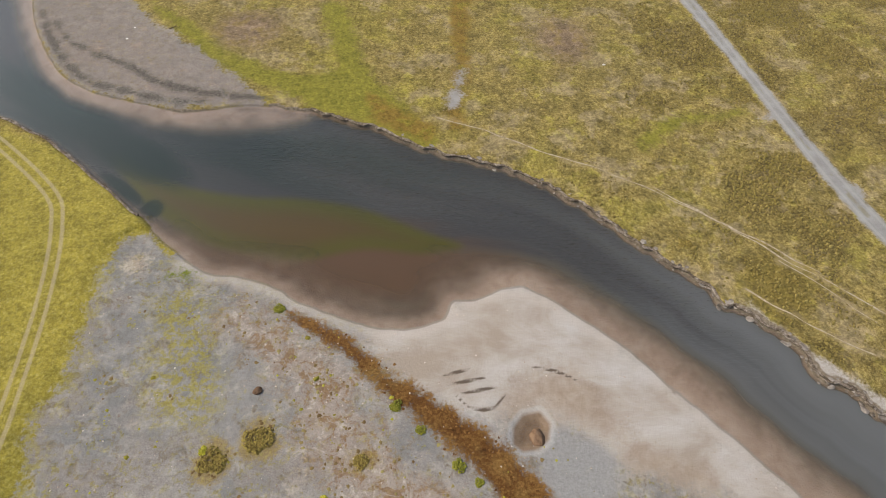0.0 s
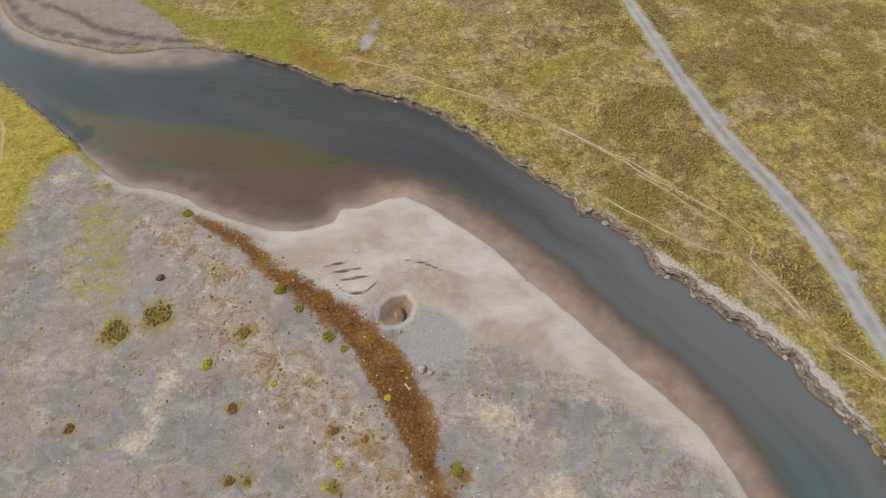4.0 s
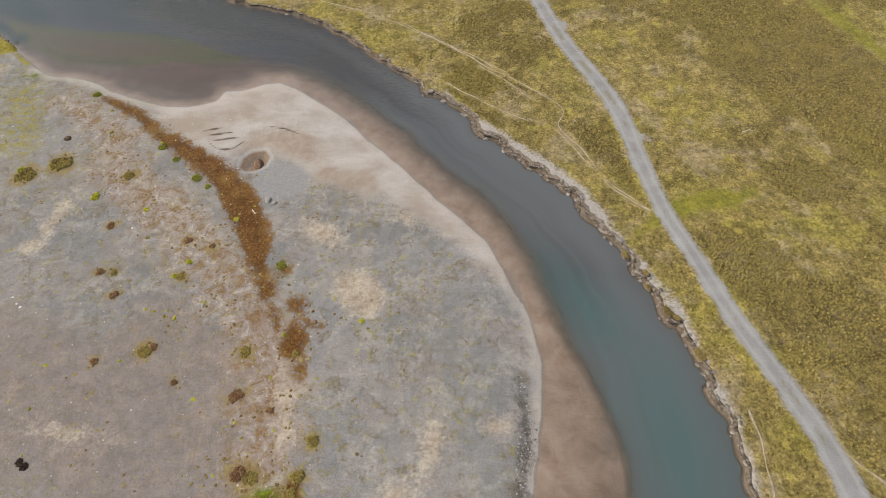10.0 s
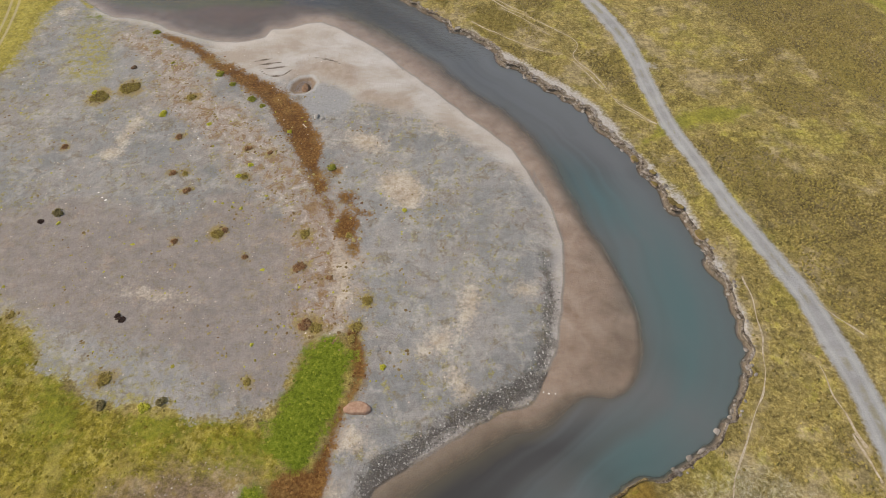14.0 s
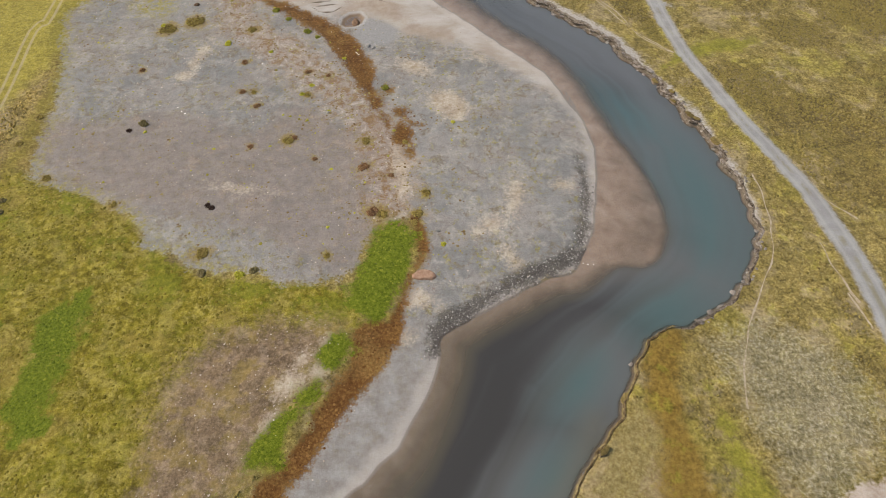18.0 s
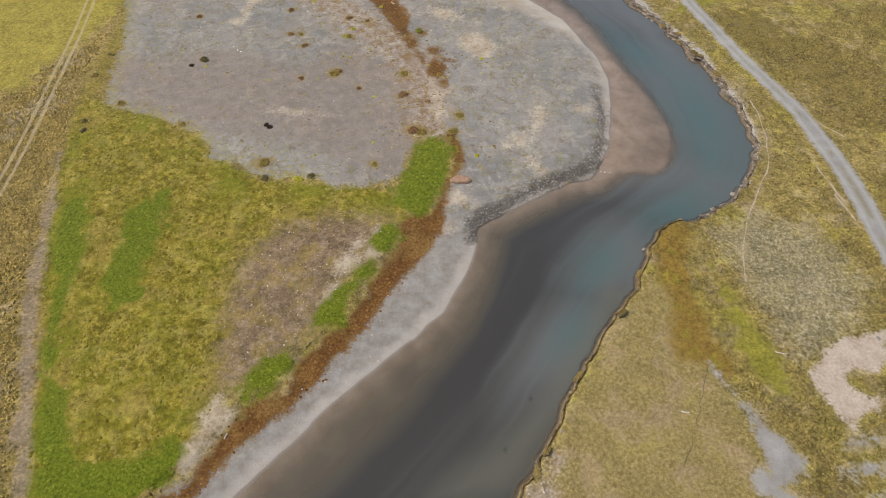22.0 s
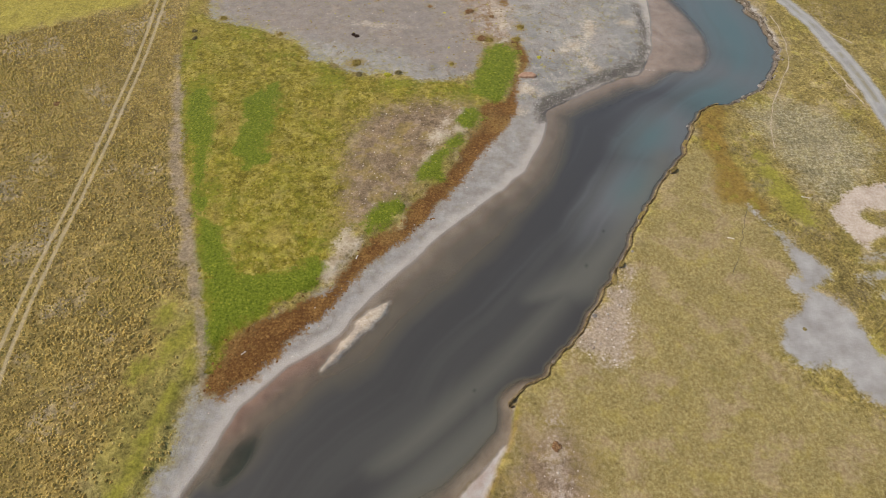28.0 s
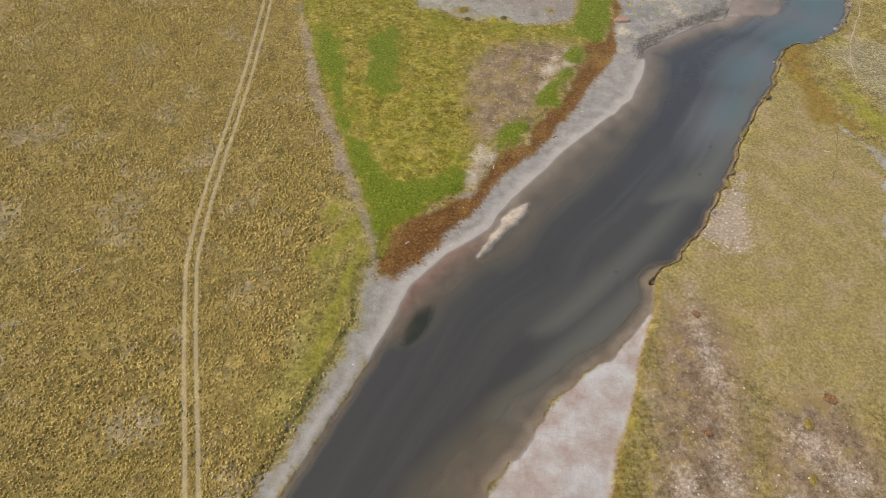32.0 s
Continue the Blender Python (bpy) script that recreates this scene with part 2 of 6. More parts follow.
TRAIL_D = [(51.1, 34.3), (51.6, 27.5), (52.6, 22.6), (51.7, 24.4), (52.6, 18.2)]
LUSH_A = [(36.7, 79.4), (41.5, 83.3), (47.1, 85.3), (57.6, 87.5)]
LUSH_B = [(-2.1, 148.3), (1.4, 152.2), (6.3, 155.4), (19.0, 156.7)]
HOLLOW = [(21.4, 18.3), (25.7, 18.7), (23.1, 12), (22.4, 4.5), (23.4, -0.5), (24.4, -5.6), (24.4, -8.9), (22.2, -9.7), (20.7, -7.4), (18.2, -6.9),
    (17.1, -3.3), (18.5, 2.5), (17.9, 9.9), (18.7, 14.4)]
HOLLOW_TOP = [(-32.5, 195.4), (-33.4, 182.7), (-33.3, 171.3), (-35.2, 159.5), (-35.0, 154.1)]
RUSTY_TOP = [(-51.1, 163.7), (-46.3, 158.8), (-39.1, 154.1), (-40.6, 150.4), (-46.2, 153.1), (-50.4, 156.5)]
POND_STRIP = [(-33.5, 169.9), (-35.6, 159.8)]
STRAW = [(14.3, 5.8), (20.3, 3.3), (22.4, -9.5), (23.7, -22.2), (17.6, -36.6), (23.7, -43.6), (31.4, -50.0), (22.9, -55.7), (19.5, -63.1), (-5.7,
    -62.6), (-16.8, -56.0), (-22.9, -51.0), (-21.0, -42.2), (-12.8, -34.2), (-2.7, -20.4)]
GREY = [(29.4, 15.6), (38.4, 19.2), (45.2, 13.8), (48.6, 6), (43.6, -1.8), (35.5, -6.5), (32.8, -1.6), (31.5, 6.3)]
DARK_PATCH = [(7.2, 122.3), (12.6, 124.4), (16.1, 120.7), (14.7, 114.5), (9.9, 111.9), (6.4, 115.3)]
SPIT = [(-39.1, -25.3), (-40.2, -28), (-43.1, -30.9), (-45.2, -33.6), (-48.6, -36.7), (-47.1, -33.8), (-44.6, -30.2), (-42, -26.6)]
SPIT_B = [(-46, -12.2), (-44.7, -13.2), (-45.1, -15.2), (-46.5, -17.1), (-48.1, -19.8), (-48.9, -21.3), (-49.6, -20.5), (-48.3, -17.8),
    (-47.2, -14.5)]
POOL = [(-30.8, 95.4), (-30.6, 97.6), (-29.1, 99.5), (-26.6, 99.9), (-25.4, 98.0), (-25.9, 95.8), (-27.5, 94.5), (-29.6, 94.3)]
CUT_A = [(-39.2, 105.0), (-35.3, 105.9)]
CUT_B = [(-38.8, 103.6), (-33.4, 104.6)]
CUT_C = [(-37.0, 102.3), (-31.6, 103.3)]
CUT_D = [(-27.1, 106.1), (-23.8, 105.3), (-20.7, 103.6)]
CUT_E = [(-37.6, 102.0), (-35.6, 100.3), (-32.5, 100.3), (-30.9, 102.3)]
OLIVE = [(-95.2, 147.9), (-86.7, 143.5), (-80.2, 140.3), (-70.2, 138), (-60.7, 137.4), (-51, 135), (-41.6, 130.3), (-35.2, 127.1), (-41.5, 125.5),
    (-50.5, 126.5), (-60.9, 124.4), (-68.1, 125.7), (-75.6, 128.1), (-83.2, 133.4), (-87.3, 136.9)]
MARGIN = [(-65.3, -40.0), (-64.8, -50.0), (-66.1, -51.2), (-68.5, -57.6), (-79.2, -78.2), (-85.2, -88.8)]
DITCH = [(-84.7, 36.7), (-80.6, 17), (-77.8, 3.6), (-73.5, -8.2), (-71.1, -16.2), (-68.9, -22.3), (-66.8, -28), (-65, -35.4), (-63.8, -40.8)]
RIDGE_TOP = [(-117.1, 186.9), (-113.2, 181.3), (-105.8, 176.2), (-98.1, 172.0), (-91.6, 167.3), (-80.2, 163.4), (-70.6, 162.3)]
SHOAL_CAP = [(-134.6, 209.2), (-122.0, 182.9), (-111.9, 166.6), (-103.3, 160.8), (-95.3, 157.6), (-83.4, 154.1), (-74.3, 152.9), (-66.5, 154.8),
    (-62.8, 158.1), (-77.6, 160.6), (-91.2, 161.5), (-105.1, 166.5), (-112.6, 173.5), (-121.3, 188.9)]
CHANNEL = [(-43.2, -27.8), (-47.0, -33.0), (-50.8, -35.2), (-53.7, -37.3), (-57.7, -41.8)]
RIDGE_TOP_B = [(-121.4, 191.0), (-115.0, 179.0), (-108.6, 170.8), (-102.5, 166.5), (-88.2, 161.8), (-81.9, 161.5)]
BANK_RUBBLE = [(5.5, 115.3), (11.1, 106.2), (27.1, 88.3), (34.6, 73.0)]

BANK_STONES = [(-2.0, -20.2), (-7.5, -27.1), (-12.6, -32.5), (-9.9, -36.0), (-7.2, -37.2), (-5.5, -36.6), (-4.3, -32.5), (-2.7, -26.7)]
MAUVE = [(-85.9, 78.5), (-80.3, 54.1), (-63.8, 44.4), (-38.9, 36.8), (-25.6, 29.8), (-18.8, 36.5), (-16.7, 46.8), (-18.8, 63.8), (-26.2, 77.7),
    (-37.1, 91.1), (-64.9, 101.3)]
WEEDY = [(-79.8, 117.5), (-75.3, 119.4), (-72.1, 116.3), (-70.7, 110.5), (-68.4, 103.3), (-68.9, 98.4), (-71.4, 99.3), (-73.3, 98.2), (-76, 99.4),
    (-78.2, 103.5), (-78.4, 110.6)]
RED_SHOAL = [(-61.4, -43.3), (-58, -38), (-52.5, -34.2), (-45.2, -33.7), (-48.3, -39.3), (-52.9, -44.5), (-57.6, -49.8), (-60.3, -51.7),
    (-59.5, -47.4)]
PLUME_A = [(9.8, 7.1), (3.1, -2.8), (-3.1, -11.5), (-11.2, -18.5), (-18.2, -25.2), (-8.1, -25.3), (-2.8, -19.3), (0.9, -13.2), (6.5, -4.7), (12.3, 4)]
PLUME_B = [(-2.3, -11.8), (-12.6, -23), (-23.5, -33.9), (-33, -42.5), (-41.4, -50.2), (-36.8, -50.4), (-28.2, -43.6), (-18.3, -34), (-8.9, -23.1),
    (1.1, -11.9)]
PLUME_C = [(-23.7, -40.9), (-30.9, -46.2), (-37.7, -52), (-42.9, -57.3), (-48.9, -63.7), (-40.5, -63.9), (-34.3, -56.8), (-26.6, -49.8),
    (-22.8, -45.5)]
GREEN_B_TOP = [(-24.1, 19), (-22, 17), (-23.1, 13.5), (-26, 13.4), (-27.8, 15)]
GREEN_F = [(-67.9, 20.9), (-65.1, 23.8), (-64.1, 28.2), (-62.4, 26.6), (-62.2, 20), (-63.4, 15.5), (-62.4, 5.6), (-65.2, 4.1), (-67.4, 6.7),
    (-68.4, 13.2)]
GREEN_G = [(-78.3, 25.5), (-75.3, 23.5), (-73.8, 16.8), (-73.5, 10), (-74, 5.8), (-77, 12.2), (-78.2, 20.5)]
RUST_C = [(-62.5, -31.4), (-58.4, -28.8), (-54.1, -26.1), (-49.6, -24.1), (-49.1, -27.5), (-53, -31.8), (-56.2, -35.8), (-59.3, -38.7),
    (-62.4, -40.5), (-63.7, -37.4), (-62.8, -34.5)]
RUST_D = [(-15.6, 20.2), (-16.5, 16), (-20.1, 10.4), (-23.9, 5.1), (-27.7, -1.7), (-31.4, -6.2), (-34.8, -11.3), (-38.9, -14.9), (-42.7, -18.4),
    (-44.3, -17.9), (-42.2, -12.9), (-38, -10.5), (-35.5, -5.3), (-31.1, -0.7), (-28.1, 4.1), (-25.8, 9.4), (-23.3, 13.8), (-22.5, 19.1),
    (-18.8, 20.9)]
WHITE_STONES = [(-28.5, 17.1), (-27.5, 15.6), (-29.9, 10.5), (-33.1, 2.7), (-34.4, 2.7), (-32.8, 8.4), (-31.3, 13.9)]
BUSHY = [(-86.2, 86.9), (-84.8, 73.5), (-85.4, 63.5), (-84.8, 52.6), (-82.8, 42.7), (-81.6, 36.6)]
GRASSY = [(-71.9, -26.3), (-67.7, -24.7), (-65.5, -33.4), (-64.9, -43.1), (-65.6, -49.9), (-67.7, -56.2), (-69.7, -61.2), (-72.9, -64.2),
    (-79.1, -64), (-77.9, -57.4), (-76.3, -51.3), (-74.6, -44.6), (-72.7, -37.2), (-72, -31.2)]
YELLOW_C = [(-103, 53.7), (-98.6, 59.9), (-95.1, 64.6), (-92.1, 71.5), (-86.9, 91.7), (-87.6, 145.5), (-222.3, 147.4), (-154.9, 48.5)]
LUSH_C = [(25.5, 14.3), (29.5, 7.6), (33.2, -3.5), (34.5, -12.2), (31.1, -15.8), (28.3, -13.4), (24.8, -8.3), (24.4, -1.5), (24.4, 6.6)]
GREY_TONGUE = [(-26.4, 96.6), (-23.8, 97.3), (-19.1, 94.4), (-18, 91.3), (-20.6, 88.3), (-24.2, 87.7), (-26.7, 89.9), (-27.5, 93)]
TAN = [(-31.5, 102.7), (-27.8, 105.2), (-23, 106), (-19.1, 102.4), (-15.7, 97.3), (-9.9, 92.5), (-5.4, 90.2), (-10.5, 89.6), (-15.9, 91.9),
    (-18.9, 95.8), (-22.3, 98.3), (-26.7, 100), (-30.6, 98.5)]
BANK_RUBBLE_B = [(33.1, 76.4), (36.4, 70.9), (38.9, 65.3), (40.1, 60.1), (41, 55.6), (41.4, 52.3), (42, 48.3), (42.1, 43.8), (42.3, 40.3), (42.1, 38)]
CLEARING = [(39, 124.1), (53.4, 124.2), (59.8, 118.3), (65.5, 109.7), (62.8, 106.2), (49.9, 109.6), (39.1, 109.2), (38.9, 116.9)]
LUSH_D = [(87.4, 148.3), (92.3, 135), (96.1, 124.9), (100.1, 115.8)]
TRAIL_F = [(26.4, 103.3), (30.6, 95.2), (35.3, 88.4), (39.1, 83.9)]
TRAIL_H = [(13, 123.1), (18.3, 117.3), (23.3, 111.7)]
TRAIL_I = [(6.1, 117.9), (13.6, 111.4), (20.7, 106.5)]
TRAIL_K = [(54.3, 44), (56.9, 41.5), (59.3, 39.1)]
TRAIL_M = [(-2.9, 138.4), (5.3, 131.7), (11.4, 126.7), (18.4, 120.3)]
TRAILS = (TRAIL_A, TRAIL_C, TRAIL_D, TRAIL_F, TRAIL_H, TRAIL_I, TRAIL_K, TRAIL_M)
# loose white stones on the stony soil
STONE_SPOTS = [(-17, -54.3, 0.9, 4.2, 0), (-19.5, -71.8, 0.8, 2.5, 5), (-7.1, -68.5, 1.6, 2.2, 30), (-4.5, -72.9, 2.2, 1.6, 0), (-24.6, -73.8, 1.6, 1.8, 0)]

WATER_Z = -0.3
OLIVE_SHRUBS = [(-67.7, 94.3, 4.6), (-62.4, 96.8, 4.8), (-37.3, 59.3, 2.6), (-47.7, 33.7, 2.8), (-23.2, 58.8, 2.4), (-15.9, 58.6, 1.6),
                (-0.7, 126.5, 2.7), (-35.2, 72.0, 1.9), (-19.5, 41.2, 2.6), (-13.6, 41.4, 2.4), (-49.5, 93.6, 2.6), (-27.7, 33.0, 1.5), (-78.1, 50.3, 2.2), (-64.7, 44.2, 1.8), (-85.6, 58.5, 1.8), (-84.9, 66.0, 1.7), (-6.6, -65.6, 2.0), (-8.8, -72.8, 1.8), (-12.2, 45.9, 2.2), (-14, 39.5, 1.8), (-45.7, 73, 1.5)]
RED_SHRUBS = [(-22.9, 52.5, 2.0), (-43.9, 57.7, 1.4), (-36.2, 59.9, 1.4), (-49.2, 82.4, 1.8), (-69.4, 80.1, 1.8), (-35.8, 79.1, 1.7), (-44.5, 68.8, 1.7), (-48.0, 73.1, 1.6),
              (-20.1, -66.6, 1.6), (-2.7, -62.3, 2.3), (-16.8, -48.3, 1.7), (-104.6, 21.2, 1.5), (-23.5, 52.1, 1.9), (-18.2, 50.2, 1.3), (-43.8, 57.7, 1.3), (-44.4, 69, 1.3), (-21, 41.9, 2.8), (-32, 54.3, 1.3), (-31.7, 77.9, 1.4)]
# pale dry silt: centre, half sizes, turn
PALE_SPOTS = [(-1.5, 39.0, 2.6, 1.4, 30), (3.5, 45.5, 1.4, 3.6, -10), (-14.5, 80.5, 3.6, 2.0, -35), (-44.0, 47.5, 2.6, 0.7, -10), (-59.0, 84.0, 1.0, 5.0, -15),
              (-60.5, 78.5, 1.6, 1.4, 0), (-16.5, 52.5, 1.3, 6.5, 5), (1.5, 32.0, 1.0, 3.2, 25), (11.5, 47.5, 1.6, 1.2, 0), (-0.7, 83.0, 1.6, 0.7, -30),
              (-28.0, 12.5, 1.2, 2.6, -35), (-25.8, 17.2, 1.0, 0.8, 0), (-15.3, 23.5, 1.8, 1.0, 10), (-17.0, -53.0, 0.8, 3.0, 0), (-66.0, 133.0, 1.0, 0.6, 0), (-84.6, 124.5, 1.4, 1.6, 0),
              (-12.9, 24.3, 2.6, 1.2, -25), (-15.6, 18.1, 1.8, 1.0, 10)]
# grey silt left by puddles
SILT_SPOTS = [(23.5, 156.0, 1.4, 0.7, 20), (28.6, 138.5, 1.3, 0.9, 0), (31.2, 137.0, 1.2, 1.6, 0), (42.0, 101.5, 1.0, 0.7, 0), (37.5, -22.5, 2.0, 0.8, 0), (40.5, -26.0, 2.4, 0.6, 5),
              (39.0, -19.0, 1.8, 0.5, 10), (-12.0, -79.0, 2.5, 4.0, 0), (44.5, -7.0, 1.6, 1.0, 0)]


def smooth_line(points, step=1.5, closed=False):
    """A rounded line through control points."""
    p = np.array(points, float)
    if closed:
        p = np.vstack([p[-1], p, p[0], p[1]])
    else:
        p = np.vstack([2 * p[0] - p[1], p, 2 * p[-1] - p[-2]])
    out = []
    for a, b, c, d in zip(p[:-3], p[1:-2], p[2:-1], p[3:]):
        n = max(1, int(np.hypot(*(c - b)) / step))
        u = (np.arange(n) / n)[:, None]
        out.append(0.5 * (2 * b + (c - a) * u + (2 * a - 5 * b + 4 * c - d) * u**2 + (3 * b - a - 3 * c + d) * u**3))
    if not closed:
        out.append(p[-2][None])
    return np.vstack(out)


def line_distance(x, y, line, reach):
    """Distance to a line, and the fraction along it, for points within reach of its bounds."""
    far = np.full(x.shape, reach, float)
    along = np.zeros(x.shape)
    lo, hi = line.min(0) - reach, line.max(0) + reach
    near = np.flatnonzero((x > lo[0]) & (x < hi[0]) & (y > lo[1]) & (y < hi[1]))
    px, py = x[near], y[near]
    best, where = np.full(px.shape, reach, float), np.zeros(px.shape)
    n = len(line) - 1
    for i in range(n):
        ax, ay = line[i]
        bx, by = line[i + 1]
        sel = np.flatnonzero((px > min(ax, bx) - reach) & (px < max(ax, bx) + reach) & (py > min(ay, by) - reach) & (py < max(ay, by) + reach))
        if not len(sel):
            continue
        dx, dy = bx - ax, by - ay
        qx, qy = px[sel] - ax, py[sel] - ay
        u = np.clip((qx * dx + qy * dy) / (dx * dx + dy * dy + 1e-9), 0, 1)
        d = np.hypot(qx - u * dx, qy - u * dy)
        win = d < best[sel]
        best[sel[win]] = d[win]
        where[sel[win]] = (i + u[win]) / n
    far[near], along[near] = best, where
    return far, along


def area(x, y, points, reach=8.0, rounded=True, step=1.5):
    """Signed distance to an outline, positive inside, cut off at reach."""
    line = smooth_line(points, step, True) if rounded else np.array(points, float)
    line = np.vstack([line, line[:1]])
    d, _ = line_distance(x, y, line, reach)
    lo, hi = line.min(0), line.max(0)
    near = np.flatnonzero((x > lo[0]) & (x < hi[0]) & (y > lo[1]) & (y < hi[1]))
    px, py = x[near], y[near]
    inside = np.zeros(px.shape, bool)
    for (ax, ay), (bx, by) in zip(line[:-1], line[1:]):
        if ay == by:
            continue
        sel = np.flatnonzero((py >= min(ay, by)) & (py < max(ay, by)))
        cut = ax + (py[sel] - ay) / (by - ay) * (bx - ax)
        inside[sel] ^= px[sel] < cut
    sign = np.full(x.shape, -1.0)
    sign[near[inside]] = 1.0
    return d * sign


def stroke(x, y, points, widths, reach=10.0):
    """Half width minus distance along a line whose half width changes on the way."""
    d, u = line_distance(x, y, smooth_line(points, 1.5), reach)
    return np.interp(u, np.linspace(0, 1, len(widths)), widths) - d


def blot(x, y, cx, cy, rx, ry, turn=0.0):
    """Signed distance, roughly, to an oval."""
    c, s = math.cos(radians(turn)), math.sin(radians(turn))
    u, v = (x - cx) * c + (y - cy) * s, -(x - cx) * s + (y - cy) * c
    return np.maximum((1 - np.hypot(u / rx, v / ry)) * min(rx, ry), -8.0)


def value_noise(x, y, size, seed):
    """Smooth noise between -1 and 1."""
    rng = np.random.RandomState(seed)
    table = rng.uniform(-1, 1, (256, 256))
    u, v = x / size, y / size
    i, j = np.floor(u).astype(int), np.floor(v).astype(int)
    fu, fv = u - i, v - j
    fu, fv = fu * fu * (3 - 2 * fu), fv * fv * (3 - 2 * fv)
    a, b = table[i % 256, j % 256], table[(i + 1) % 256, j % 256]
    c, d = table[i % 256, (j + 1) % 256], table[(i + 1) % 256, (j + 1) % 256]
    return (a * (1 - fu) + b * fu) * (1 - fv) + (c * (1 - fu) + d * fu) * fv


def ramp(v, a, b):
    u = np.clip((v - a) / (b - a), 0, 1)
    return u * u * (3 - 2 * u)


def tussock_chance(x, y, at):
    """How likely a tussock grows at each point."""
    bare = np.maximum.reduce([at(k) for k in ("river", "gravel", "meadow", "road", "mud", "pale", "bar", "lush", "rust", "green", "rubble", "ditch", "cracked")])
    soft = np.maximum.reduce([at(k) for k in ("straw", "hollow", "yellow", "pink", "bushy", "grey", "clear")])
    east = ramp(x + 0.3 * y, -55, -35)
    patch = 0.62 * value_noise(x, y, 17.0, 31) + 0.5 * value_noise(x, y, 6.5, 32) + 0.22 * value_noise(x, y, 2.2, 34)
    chance = 0.85 + 0.45 * value_noise(x, y, 5.0, 35) * (1 - east)
    chance = chance * (1 - east) + east * (0.05 + 0.9 * ramp(patch + 0.3 * ramp(x - 0.4 * (y - 80), 25, 60) + 0.25 * value_noise(x, y, 1.3, 36), -0.2, 0.2)) + 0.5 * ramp(at("dark"), -1, 1)
    chance = chance * (1 - 0.5 * east * ramp(62 - y, -12, 12) * (1 - ramp(x, 55, 75)))
    chance = chance * (1 - 0.6 * ramp(at("grassy"), -1.5, 1.5))
    chance = np.clip(chance, 0, 0.95) * (1 - ramp(bare, -1.2, -0.2)) * (1 - ramp(soft, -3.0, 0.0))
    chance = chance * (1 - 0.75 * ramp(y - 0.6 * x, 118, 136) * (1 - ramp(x, -12, 12)))
    chance = chance * (1 - 0.65 * (1 - ramp(at("far"), 5, 13)) * (1 - ramp(y, 96, 112)) * ramp(x, 0, 20))
    return chance * ramp(np.abs(at("track") - 0.82), 0.25, 0.55) * ramp(at("trail"), 0.2, 0.8)


far_line = smooth_line(FAR_BANK + FAR_BANK_LOW, 0.5)
near_line = smooth_line(NEAR_SHORE + NEAR_SHORE_LOW, 0.8)
for number, line in enumerate((far_line, near_line)):
    wob = 0.6 if number == 0 else 0.2
    wob = wob * (0.2 + 0.8 * ramp(line[:, 0], -76, -60)) if number == 0 else wob
    line[:, 0] += wob * value_noise(line[:, 0], line[:, 1], 2.2, 11 + number) + 0.5 * wob * value_noise(line[:, 0], line[:, 1], 0.9, 15)
    line[:, 1] += wob * value_noise(line[:, 0], line[:, 1], 2.2, 21 + number) + 0.5 * wob * value_noise(line[:, 0], line[:, 1], 0.9, 25)
river_outline = np.vstack([far_line, near_line[::-1]])


